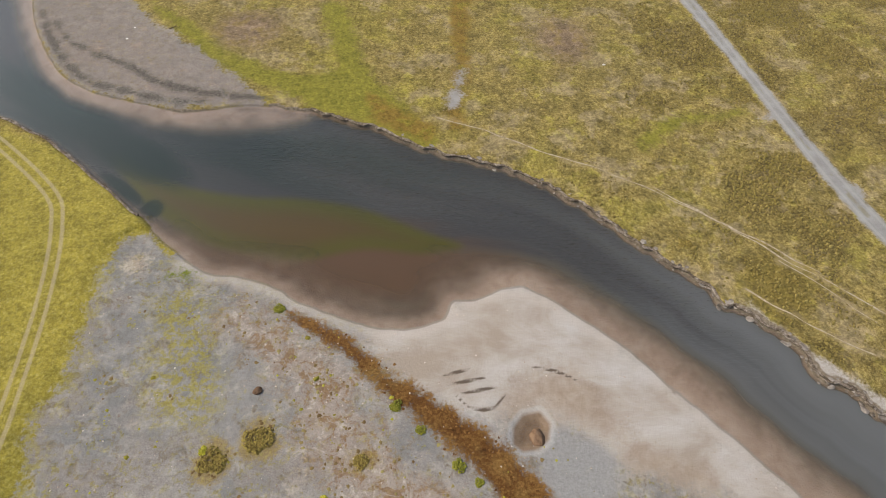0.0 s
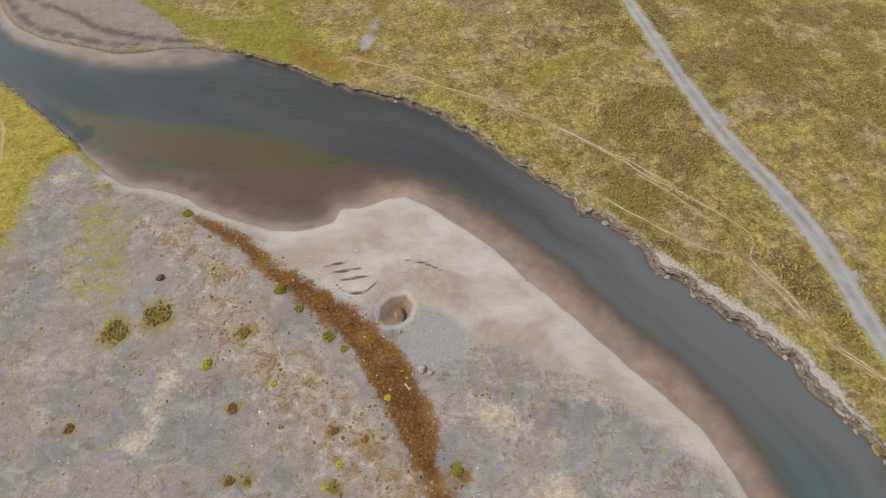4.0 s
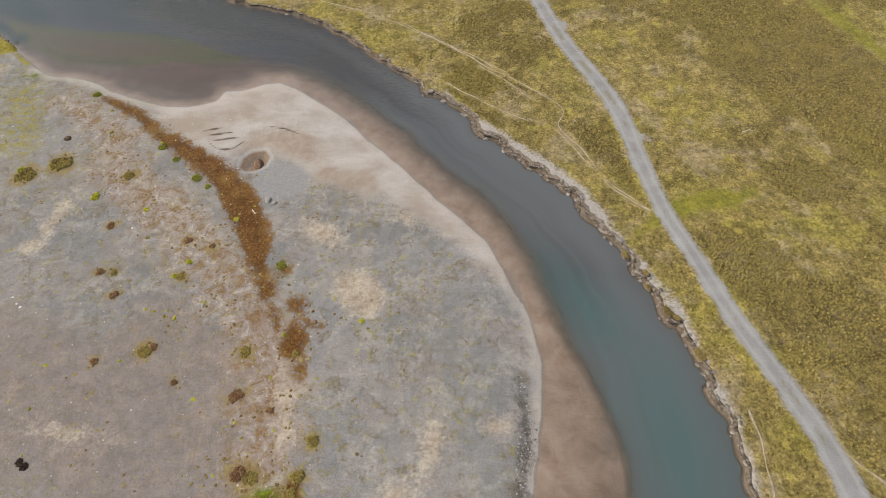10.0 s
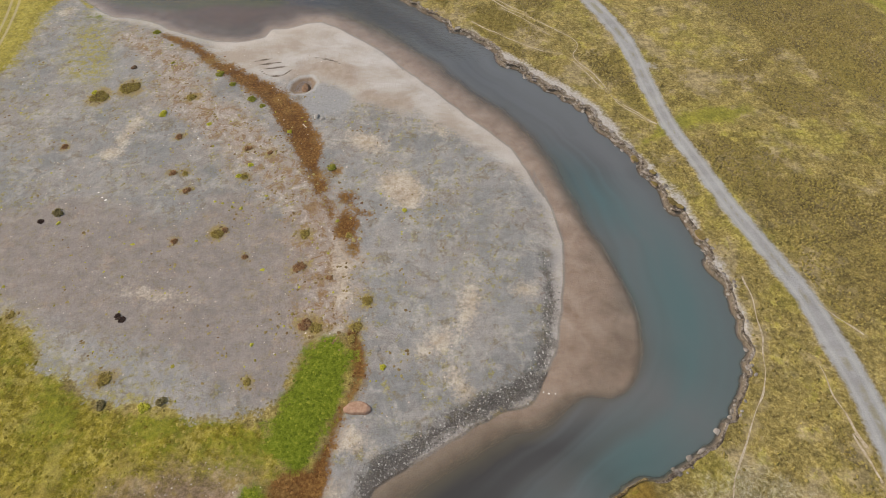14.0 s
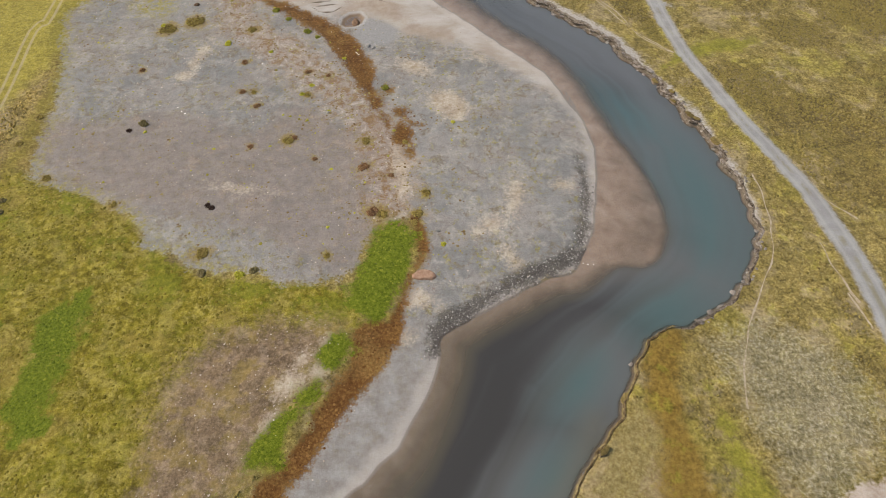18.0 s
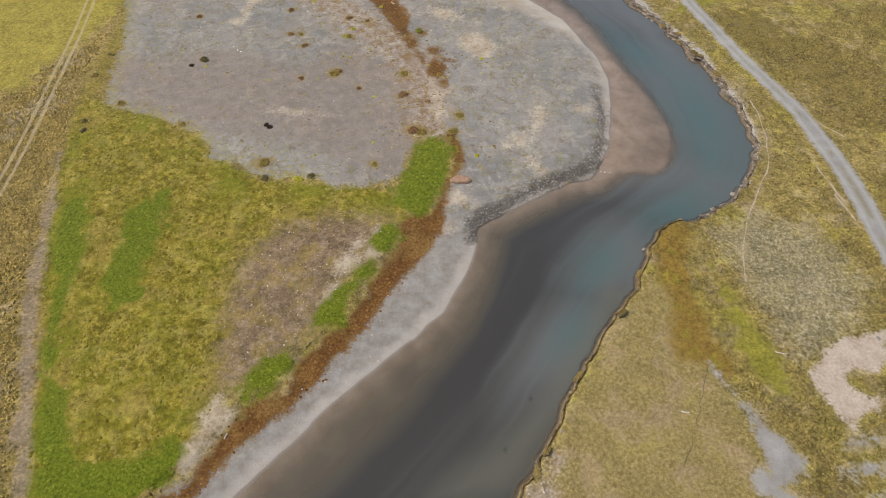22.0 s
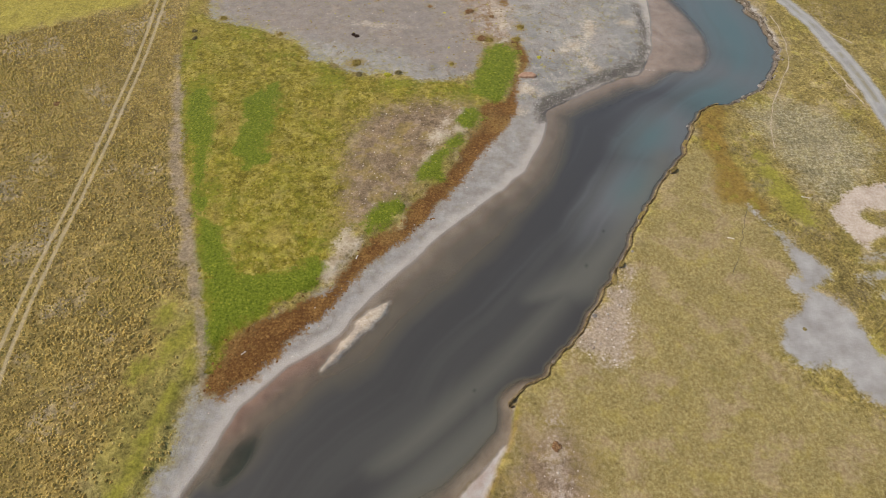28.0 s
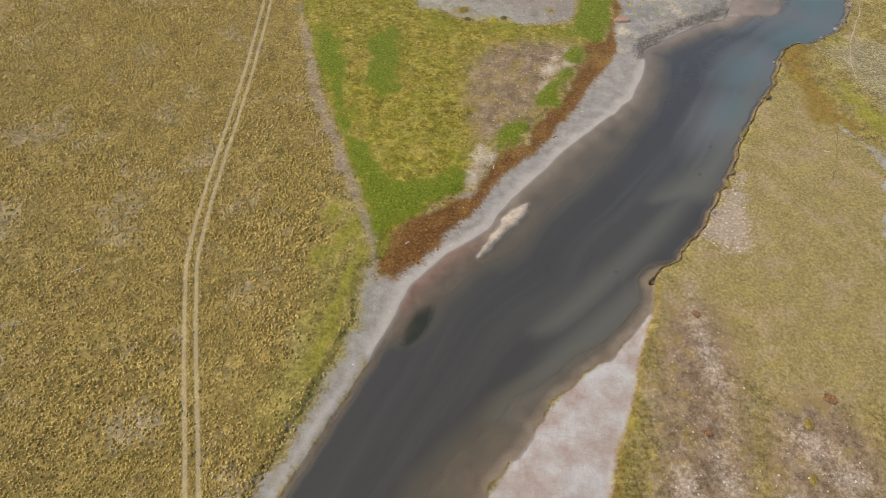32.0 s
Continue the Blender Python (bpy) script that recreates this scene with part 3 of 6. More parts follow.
def plan(x, y):
    """Every cover of the ground as a signed distance in metres, and the height."""
    f = {}
    w = area(x, y, river_outline, 14.0, False)
    d_far, along_far = line_distance(x, y, far_line, 42.0)
    d_near, along_near = line_distance(x, y, near_line, 42.0)
    spit = area(x, y, SPIT, 8.0) + 0.25 + 0.3 * value_noise(x, y, 1.3, 72)
    w = np.minimum(w, -spit)
    f["river"] = w
    f["gravel"] = np.maximum(area(x, y, GRAVEL, 8.0), area(x, y, GRAVEL_TOP, 8.0))
    f["gravel"] = np.maximum(f["gravel"], stroke(x, y, MARGIN, (1.0, 1.6, 1.5, 1.3, 1.1, 1.2, 1.0)))
    f["gravel"] = np.maximum(f["gravel"], blot(x, y, 9.2, 31.2, 4.5, 3.0, 30))
    bar = area(x, y, [(p[0], p[1]) for p in BAR_BACK] + list(reversed(FAR_BANK_LOW[-10:-1])), 8.0, False)
    f["bar"] = bar
    f["sand"] = area(x, y, SAND_TOP, 8.0)
    f["rust"] = np.maximum(stroke(x, y, RUST_A, (0.8, 1.1, 1.5, 1.9, 2.4, 2.8, 2.3, 0.8)), stroke(x, y, RUST_B, (1.0, 0.9, 0.8, 1.6, 1.2, 1.0, 1.0, 1.0, 1.2, 1.2, 1.2, 1.2, 1.0)))
    f["rust"] = np.maximum.reduce([f["rust"], area(x, y, RUST_C, 8.0), area(x, y, RUST_D, 8.0)] + [blot(x, y, *b) for b in SEDGE_SPOTS])
    f["rust"] = np.minimum(f["rust"], -1.2 - area(x, y, SPIT_B, 8.0))
    green = area(x, y, GREEN_A, 8.0)
    for outline in (GREEN_B, GREEN_B_TOP, GREEN_C, GREEN_D):
        green = np.maximum(green, area(x, y, outline, 8.0))
    wild = np.maximum(area(x, y, GREEN_F, 8.0), area(x, y, GREEN_G, 8.0)) + 1.6 * value_noise(x, y, 2.6, 78) + 0.9 * value_noise(x, y, 1.0, 79) + 0.3
    wild = np.maximum(wild, blot(x, y, -77.1, 122.3, 1.6, 1.2))
    f["green"] = np.maximum(green + 0.5 * value_noise(x, y, 1.6, 80), wild)
    f["lush"] = area(x, y, GREEN_E, 8.0)
    f["meadow"] = area(x, y, MEADOW, 8.0)
    f["pink"] = np.maximum(area(x, y, PINK, 8.0), np.maximum(np.maximum(area(x, y, PINK_LOW, 8.0), area(x, y, PINK_LOW_B, 8.0)), np.maximum(blot(x, y, -12.0, 180.0, 5.0, 7.0), blot(x, y, -77.0, 184.0, 6.0, 6.0))))
    f["mud"] = area(x, y, MUD, 8.0)
    f["pale"] = area(x, y, PALE, 8.0)
    road, along = line_distance(x, y, smooth_line(ROAD, 1.5), 10.0)
    f["track"] = line_distance(x, y, smooth_line(TRACK, 1.5), 6.0)[0]
    f["road"] = 1.7 + 0.2 * np.sin(along * 40) - road
    trail = np.full(x.shape, 6.0)
    for line in TRAILS:
        trail = np.minimum(trail, line_distance(x, y, smooth_line(line, 1.5), 6.0)[0])
    f["trail"] = trail
    f["fringe"] = stroke(x, y, FRINGE, (2.0, 3.8, 4.2, 4.2, 4.8, 4.6, 4.2, 4.6, 4.2), 12.0)
    f["yellow"] = np.maximum(area(x, y, YELLOW_B, 8.0), area(x, y, YELLOW_C, 8.0))
    cracked = area(x, y, CRACKED, 8.0)
    for cx, cy, rx, ry, turn in PALE_SPOTS:
        cracked = np.maximum(cracked, blot(x, y, cx, cy, rx, ry, turn))
    f["cracked"] = np.maximum.reduce([cracked, spit, area(x, y, SPIT_B, 8.0) + 0.6, area(x, y, WHITE_STONES, 8.0) - 0.4])
    f["wet"] = np.maximum(stroke(x, y, WET_EDGE_A, (0.3, 0.7, 0.8, 0.7, 0.9, 1.3, 1.0, 0.8, 0.7, 0.6)), np.maximum(stroke(x, y, WET_EDGE_B, (1.5, 2.0, 1.7, 1.1, 1.2, 2.4, 1.4)), np.maximum(stroke(x, y, RIDGE_TOP, (0.3, 0.5, 0.7, 0.7, 0.9, 0.9, 0.7)), stroke(x, y, RIDGE_TOP_B, (0.4, 0.6, 0.7, 0.6, 0.8, 0.7, 0.4)))))
    f["lush"] = np.maximum.reduce([f["lush"], area(x, y, LUSH_C, 8.0) - 2.4, stroke(x, y, LUSH_D, (1.4, 1.8, 1.8)), area(x, y, GRASSY, 8.0) - 5.5 + 3.4 * value_noise(x, y, 4.0, 77), stroke(x, y, LUSH_A, (0.5, 1.4, 2.2, 2.2, 0.8)), stroke(x, y, LUSH_B, (1.0, 1.6, 1.2, 1.0, 0.4))] + [blot(x, y, cx, cy, 1.5, 2.2, -20) for cx, cy in [(-72.3, -26.8), (-68.2, -30.2), (-66.3, -35.3), (-70.4, -33.0), (-73.5, -36.4)]])
    f["hollow"] = np.maximum.reduce([area(x, y, HOLLOW, 8.0), stroke(x, y, HOLLOW_TOP, (2.2, 2.0, 1.2, 1.6, 1.4)), area(x, y, RUSTY_TOP, 8.0), stroke(x, y, BAR_BACK, (0.3, 0.6, 0.7, 0.7, 0.6, 0.6))])
    f["mud"] = np.maximum.reduce([f["mud"], stroke(x, y, POND_STRIP, (0.4, 1.0, 1.1))] + [blot(x, y, *b) for b in SILT_SPOTS])
    f["ditch"] = stroke(x, y, DITCH, (0.3, 0.6, 0.7, 0.9, 1.0, 1.0, 0.9, 0.8, 0.6)) + 0.5 * value_noise(x, y, 3.0, 74)
    f["bushy"] = stroke(x, y, BUSHY, (1.2, 1.6, 1.8, 1.6, 1.2))
    f["grassy"] = area(x, y, GRASSY, 8.0)
    f["clear"] = area(x, y, CLEARING, 8.0)
    f["tongue"] = area(x, y, GREY_TONGUE, 8.0)
    f["tan"] = area(x, y, TAN, 8.0)
    f["mauve"] = np.maximum(area(x, y, MAUVE, 8.0), area(x, y, GRAVEL_TOP, 8.0))
    f["mauve"] = np.minimum(f["mauve"], np.where(y > 130, 8.0, 66.0 - y + 5 * value_noise(x, y, 9.0, 76)))
    f["weedy"] = np.maximum(area(x, y, WEEDY, 8.0), 1.2 + f["gravel"] * -0.9 - 8.0 * (y > 125) - 8.0 * (x > -40))
    f["bankstones"] = np.maximum.reduce([area(x, y, BANK_STONES, 8.0)] + [blot(x, y, *b) for b in STONE_SPOTS])
    scrub = np.full(x.shape, -8.0)
    for cx, cy, size in OLIVE_SHRUBS + RED_SHRUBS:
        scrub = np.maximum(scrub, blot(x, y, cx, cy, size * 0.62, size * 0.5, cx * 7))
    f["scrub"] = scrub
    f["silt"] = np.minimum(f["gravel"], 20.0 - y + 3.0 * value_noise(x, y, 6.0, 71))
    f["channel"] = stroke(x, y, CHANNEL, (0.3, 0.9, 1.0, 1.0, 0.6))
    f["straw"] = area(x, y, STRAW, 8.0)
    f["grey"] = area(x, y, GREY, 8.0)
    f["dark"] = area(x, y, DARK_PATCH, 8.0)
    cut = np.full(x.shape, -6.0)
    for line in (CUT_A, CUT_B, CUT_C, CUT_D, CUT_E):
        cut = np.maximum(cut, stroke(x, y, line, (0.1, 0.3, 0.1), 6.0))
    f["cut"] = cut
    pool = area(x, y, POOL, 8.0)
    f["pool"] = pool
    f["far"], f["far_along"], f["near"], f["near_along"] = d_far, along_far, d_near, along_near
    shoal = area(x, y, SHOAL_TOP, 8.0)
    for outline in (SHOAL_CAP, SHOAL_BEND, SHOAL_MID, RED_SHOAL, SHOAL_LOW):
        shoal = np.maximum(shoal, area(x, y, outline, 8.0))
    # heights
    low = np.maximum.reduce([ramp(f["gravel"], -3, 1), ramp(bar, -0.6, 0.4), ramp(f["rust"], -2, 1)])
    land = 0.42 + 0.25 * value_noise(x, y, 19.0, 3) + 0.06 * value_noise(x, y, 4.0, 4)
    land = land * (1 - low) + low * (0.1 + 0.05 * value_noise(x, y, 7.0, 5) - 0.1 * ramp(f["rust"], -0.5, 1.5))
    land += 0.15 * ramp(f["road"], -1.5, 0.2)
    beach = WATER_Z + 0.02 + 0.055 * np.minimum(d_near, d_far + 30 * (1 - ramp(bar, -1, 0)))
    land = np.minimum(land, np.where(low > 0.3, beach, 9.0) )
    land = land - 0.55 * ramp(pool, -0.6, 1.6) - 0.1 * ramp(cut, -0.2, 0.1) + 0.1 * ramp(spit, -0.5, 0.8)
    f["scarp"] = (0.55 + 0.45 * ramp(y, 14, 30)) * np.where(bar > -1.0, 0.0, 1.0) * (1 - ramp(d_far, 0.15, 0.7 + 1.3 * ramp(stroke(x, y, BANK_RUBBLE, (0.3, 1.4, 1.8, 2.2, 1.6, 0.6)), -3.0, 0.0))) * ramp(y, -46, -40) * (1 - ramp(f["gravel"], -1, 0))
    f["rubble"] = np.maximum(stroke(x, y, BANK_RUBBLE, (0.3, 1.4, 1.8, 2.2, 1.6, 0.6)), stroke(x, y, BANK_RUBBLE_B, (0.9, 1.0, 0.8, 0.7, 0.5, -0.2, 0.5, 0.9, 0.8, 0.5)) + 0.3 * value_noise(x, y, 2.0, 81))
    deep = 0.12 + 1.5 * ramp(np.minimum(d_far * 4.0 - 3.0 * ramp(bar, -6, -1) * d_far, d_near * (0.8 + 3.0 * ramp(-x, 78, 92) * ramp(y, 100, 120) + 2.0 * ramp(-y, 42, 50))), 0.2, 6.0)
    flat = ramp(area(x, y, SHOAL_BEND, 8.0), -2.0, 1.5)
    lone = ramp(np.maximum(area(x, y, SHOAL_CAP, 8.0), area(x, y, SHOAL_LOW, 8.0)), -5.0, -1.0)
    edge = np.minimum(d_near, d_far + 40 * (1 - lone))
    shelf = 0.05 + (0.5 - 0.3 * flat) * ramp(edge, 0, 9) + 0.32 * ramp(y, 31, 18) * ramp(d_near, 0, 3.0) + 0.34 * (1 - lone) * ramp(y, 106, 114) * ramp(-x, 30, 44) * ramp(d_near, 0, 1.6) + 0.07 * value_noise(x, y, 3.0, 75)
    k = ramp(shoal + 0.8 * value_noise(x, y, 5.0, 8), -5.0 + 3.5 * flat, 2.2 - 0.7 * flat)
    bed = WATER_Z - (deep * (1 - k) + np.minimum(deep, shelf) * k)
    t = ramp(w, -0.45, 0.25)
    f["olive"] = area(x, y, OLIVE, 8.0)
    f["plume"] = np.maximum.reduce([area(x, y, PLUME_A, 8.0), area(x, y, PLUME_B, 8.0), area(x, y, PLUME_C, 8.0)])
    bed += 0.3 * ramp(f["olive"], -1.0, 2.0)
    f["z"] = land * (1 - t) + bed * t
    f["red"] = area(x, y, RED_SHOAL, 8.0)
    return f


def grow(lo, hi, step, far, count):
    core = np.arange(lo, hi + step / 2, step)
    out = step * np.cumsum(1.35 ** np.arange(1, count))
    out *= far / out[-1]
    out = np.maximum(out, step * np.arange(1, count))
    return np.concatenate([lo - out[::-1], core, hi + out])


def sheet(name, xs, ys, z, keep=None):
    """A grid mesh over xs, ys."""
    nx, ny = len(xs), len(ys)
    gx, gy = np.meshgrid(xs, ys)
    co = np.stack([gx.ravel(), gy.ravel(), z.ravel()], 1)
    i = (np.arange(ny - 1)[:, None] * nx + np.arange(nx - 1)).ravel()
    quads = np.stack([i, i + 1, i + nx + 1, i + nx], 1)
    index = None
    if keep is not None:
        ok = keep.ravel()[quads].any(1)
        quads = quads[ok]
        index = np.unique(quads)
        back = np.full(nx * ny, -1)
        back[index] = np.arange(len(index))
        quads, co = back[quads], co[index]
    me = bpy.data.meshes.new(name)
    me.vertices.add(len(co))
    me.vertices.foreach_set("co", co.astype(np.float32).ravel())
    me.loops.add(quads.size)
    me.loops.foreach_set("vertex_index", quads.astype(np.int32).ravel())
    me.polygons.add(len(quads))
    me.polygons.foreach_set("loop_start", np.arange(0, quads.size, 4, dtype=np.int32))
    me.polygons.foreach_set("use_smooth", np.ones(len(quads), bool))
    me.update(calc_edges=True)
    return me, index


def give(me, name, values):
    me.attributes.new(name, "FLOAT", "POINT").data.foreach_set("value", np.ascontiguousarray(values, dtype=np.float32))


# ---------------------------------------------------------------- materials
def material(name):
    m = bpy.data.materials.new(name)
    m.use_nodes = True
    m.node_tree.nodes.clear()
    return m


class Nodes:
    """Short hands for building a node tree."""

    def __init__(self, m):
        self.t = m.node_tree
        self.pos = self.node("ShaderNodeNewGeometry").outputs["Position"]

    def node(self, kind, **settings):
        n = self.t.nodes.new(kind)
        for key, value in settings.items():
            setattr(n, key, value)
        return n

    def put(self, socket, value):
        if isinstance(value, bpy.types.NodeSocket):
            self.t.links.new(value, socket)
        elif isinstance(value, tuple) and len(value) == 3 and socket.type == "RGBA":
            socket.default_value = (*value, 1)
        else:
            socket.default_value = value

    def math(self, op, a, b=0.0, c=0.0, clamp=False):
        if op == "MULTIPLY" and (isinstance(a, float) and a == 0.0 or isinstance(b, float) and b == 0.0):
            return 0.0
        n = self.node("ShaderNodeMath", operation=op, use_clamp=clamp)
        for s, v in zip(n.inputs, (a, b, c)):
            self.put(s, v)
        return n.outputs[0]

    def noise(self, scale, detail=3.0, rough=0.55, vector=None, stretch=None, distortion=0.0):
        vector = vector or self.pos
        if stretch:
            mp = self.node("ShaderNodeMapping")
            self.put(mp.inputs["Vector"], vector)
            mp.inputs["Rotation"].default_value = (0, 0, radians(stretch[0]))
            mp.inputs["Scale"].default_value = stretch[1]
            vector = mp.outputs[0]
        n = self.node("ShaderNodeTexNoise")
        self.put(n.inputs["Vector"], vector)
        n.inputs["Scale"].default_value, n.inputs["Detail"].default_value, n.inputs["Roughness"].default_value = scale, detail, rough
        n.inputs["Distortion"].default_value = distortion
        return n.outputs[0]

    def cells(self, scale, feature="F1", out="Distance", randomness=1.0):
        n = self.node("ShaderNodeTexVoronoi", feature=feature)
        self.put(n.inputs["Vector"], self.pos)
        n.inputs["Scale"].default_value = scale
        n.inputs["Randomness"].default_value = randomness
        return n.outputs[out]

    def attr(self, name):
        return self.node("ShaderNodeAttribute", attribute_name=name).outputs["Fac"]

    def step(self, v, a, b):
        n = self.node("ShaderNodeMapRange", interpolation_type="SMOOTHSTEP")
        for s, x in zip(n.inputs, (v, a, b, 0.0, 1.0)):
            self.put(s, x)
        return n.outputs[0]

    def colors(self, v, *stops):
        n = self.node("ShaderNodeValToRGB")
        self.put(n.inputs[0], v)
        e = n.color_ramp.elements
        while len(e) < len(stops):
            e.new(0.5)
        for el, (p, c) in zip(e, stops):
            el.position, el.color = p, (*c, 1)
        return n.outputs[0]

    def mix(self, fac, a, b, blend="MIX"):
        if isinstance(fac, float) and fac == 0.0:
            return a
        n = self.node("ShaderNodeMix", data_type="RGBA", blend_type=blend)
        self.put(n.inputs[0], fac)
        self.put(n.inputs[6], a)
        self.put(n.inputs[7], b)
        return n.outputs[2]

    def bump(self, height, strength, distance):
        n = self.node("ShaderNodeBump")
        n.inputs["Strength"].default_value, n.inputs["Distance"].default_value = strength, distance
        self.put(n.inputs["Height"], height)
        return n.outputs[0]

    def surface(self, color, rough=0.9, normal=None, metal=0.0, spec=0.3):
        b = self.node("ShaderNodeBsdfPrincipled")
        self.put(b.inputs["Base Color"], color)
        self.put(b.inputs["Roughness"], rough)
        self.put(b.inputs["Metallic"], metal)
        b.inputs["Specular IOR Level"].default_value = spec
        if normal:
            self.put(b.inputs["Normal"], normal)
        o = self.node("ShaderNodeOutputMaterial")
        self.t.links.new(b.outputs[0], o.inputs[0])
        return b


EAST_COVERS = {"straw", "grey", "dark", "lush", "hollow", "pink", "bankstones", "mud", "pale", "trail", "road", "rubble", "scarp", "bar", "tussock", "gravel", "mauve", "wet", "near"}
WEST_COVERS = {"yellow", "lush", "meadow", "pink", "ditch", "gravel", "mauve", "weedy", "fringe", "scrub", "silt", "channel", "sand", "tan", "tongue", "near", "cracked", "wet", "cut", "rust", "green",
               "track", "bushy", "grassy", "west", "tussock", "pool", "red"}


def ground_material(name, covers):
    m = material(name)
    q = Nodes(m)
    big, mid, fine = q.noise(0.045, 4, 0.6), q.noise(0.33, 4, 0.6), q.noise(2.2, 4, 0.68)
    grit = q.noise(8.0, 4, 0.75)
    speck = q.cells(3.2)
    edge = q.math("ADD", q.math("MULTIPLY", q.math("SUBTRACT", mid, 0.5), 5.0), q.math("MULTIPLY", q.math("SUBTRACT", fine, 0.5), 3.5))
    mottle = q.math("MULTIPLY_ADD", fine, 0.55, q.math("MULTIPLY", grit, 0.45))

    def mask(name, soft=0.5, rough=1.0, shift=0.0, amount=1.0):
        if name not in covers:
            return 0.0
        v = q.math("ADD", q.math("MULTIPLY_ADD", edge, rough, shift), q.attr(name))
        v = q.step(v, -soft, soft)
        return v if amount == 1.0 else q.math("MULTIPLY", v, amount)

    # dry steppe grass: short yellow-olive turf, browner with painted shade under the tussocks
    turf = q.math("MULTIPLY_ADD", fine, 0.5, q.math("MULTIPLY", grit, 0.5))
    base = q.colors(turf, (0.39, (0.12, 0.088, 0.028)), (0.5, (0.25, 0.198, 0.062)), (0.61, (0.40, 0.33, 0.135)))
    base = q.mix(q.math("MULTIPLY", q.step(q.noise(0.07, 5, 0.62), 0.5, 0.62), 0.4), base, q.colors(turf, (0.36, (0.18, 0.165, 0.022)), (0.5, (0.29, 0.265, 0.04)), (0.64, (0.39, 0.35, 0.085))))
    base = q.mix(q.math("MULTIPLY", q.step(q.noise(0.13, 5, 0.65), 0.5, 0.62), 0.7), base, q.colors(turf, (0.34, (0.24, 0.19, 0.105)), (0.65, (0.42, 0.345, 0.21))))
    base = q.mix(q.math("MULTIPLY", q.step(q.noise(0.3, 5, 0.7), 0.57, 0.66), 0.35), base, q.colors(turf, (0.34, (0.23, 0.225, 0.02)), (0.65, (0.41, 0.39, 0.055))))
    # shade of the gaps put into the turf colour where tussocks stand dense
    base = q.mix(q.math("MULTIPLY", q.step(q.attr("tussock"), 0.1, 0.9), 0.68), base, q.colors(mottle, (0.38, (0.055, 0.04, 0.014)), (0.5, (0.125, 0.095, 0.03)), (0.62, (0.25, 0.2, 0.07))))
    west = 0.0
    if "west" in covers:
        west = q.node("ShaderNodeSeparateXYZ")
        q.put(west.inputs[0], q.pos)
        west = q.step(q.math("MULTIPLY_ADD", q.math("SUBTRACT", big, 0.5), 60.0, west.outputs[0]), -50.0, -80.0)
    base = q.mix(q.math("MULTIPLY", west, 0.6), base, q.colors(mottle, (0.37, (0.105, 0.074, 0.022)), (0.5, (0.255, 0.185, 0.057)), (0.63, (0.43, 0.325, 0.12))))
    base = q.mix(q.math("MULTIPLY", q.math("MULTIPLY", west, q.step(q.noise(0.09, 5, 0.65), 0.54, 0.64)), 0.6), base, q.colors(mottle, (0.36, (0.22, 0.18, 0.12)), (0.64, (0.40, 0.335, 0.24))))
    base = q.mix(mask("grassy", 2.0, 1.4, amount=0.6), base, q.colors(mottle, (0.36, (0.15, 0.135, 0.035)), (0.5, (0.25, 0.225, 0.06)), (0.64, (0.36, 0.325, 0.115))))
    lumps = q.math("MULTIPLY_ADD", q.noise(0.75, 6, 0.72, distortion=0.4), 0.6, q.math("MULTIPLY", q.noise(0.2, 5, 0.7), 0.4))
    base = q.mix(1.0, base, q.colors(lumps, (0.38, (0.55, 0.55, 0.5)), (0.5, (0.95, 0.95, 0.95)), (0.61, (1.3, 1.28, 1.25))), "MULTIPLY")
    straw = q.colors(turf, (0.38, (0.15, 0.105, 0.04)), (0.5, (0.26, 0.208, 0.08)), (0.62, (0.39, 0.33, 0.155)))
    straw = q.mix(q.math("MULTIPLY", q.step(mid, 0.5, 0.66), 0.3), straw, (0.36, 0.30, 0.07))
    straw = q.mix(q.math("MULTIPLY", q.step(q.noise(0.6, 5, 0.7), 0.53, 0.64), 0.5), straw, q.colors(grit, (0.35, (0.15, 0.125, 0.045)), (0.65, (0.29, 0.25, 0.11))))
    straw = q.mix(q.math("MULTIPLY", q.step(q.noise(0.17, 5, 0.65), 0.5, 0.62), 0.6), straw, q.colors(fine, (0.35, (0.27, 0.19, 0.11)), (0.65, (0.39, 0.31, 0.20))))
    base = q.mix(mask("straw", 2.5, 1.0), base, straw)
    base = q.mix(mask("grey", 3.0, 1.8, amount=0.7), base, q.colors(mottle, (0.36, (0.10, 0.085, 0.04)), (0.5, (0.25, 0.225, 0.14)), (0.63, (0.50, 0.465, 0.39))))
    base = q.mix(mask("dark", 1.5, 1.0, amount=0.7), base, q.colors(mottle, (0.3, (0.09, 0.07, 0.015)), (0.65, (0.22, 0.17, 0.04))))
    base = q.mix(mask("yellow", 2.0, 1.2), base, q.colors(mottle, (0.32, (0.18, 0.15, 0.02)), (0.5, (0.30, 0.255, 0.045)), (0.66, (0.42, 0.37, 0.12))))
    # lush bank grass and meadow
    lush = q.colors(mottle, (0.32, (0.11, 0.11, 0.012)), (0.68, (0.31, 0.285, 0.05)))
    base = q.mix(mask("lush", 1.2, 1.1), base, lush)
    base = q.mix(mask("bushy", 1.2, 1.2, amount=0.8), base, q.colors(mottle, (0.34, (0.13, 0.105, 0.02)), (0.5, (0.25, 0.205, 0.04)), (0.66, (0.36, 0.31, 0.085))))
    meadow = q.colors(q.math("MULTIPLY_ADD", q.noise(0.9, 4, 0.65), 0.55, q.math("MULTIPLY", grit, 0.45)), (0.38, (0.085, 0.074, 0.006)), (0.5, (0.18, 0.152, 0.014)), (0.61, (0.36, 0.305, 0.062)))
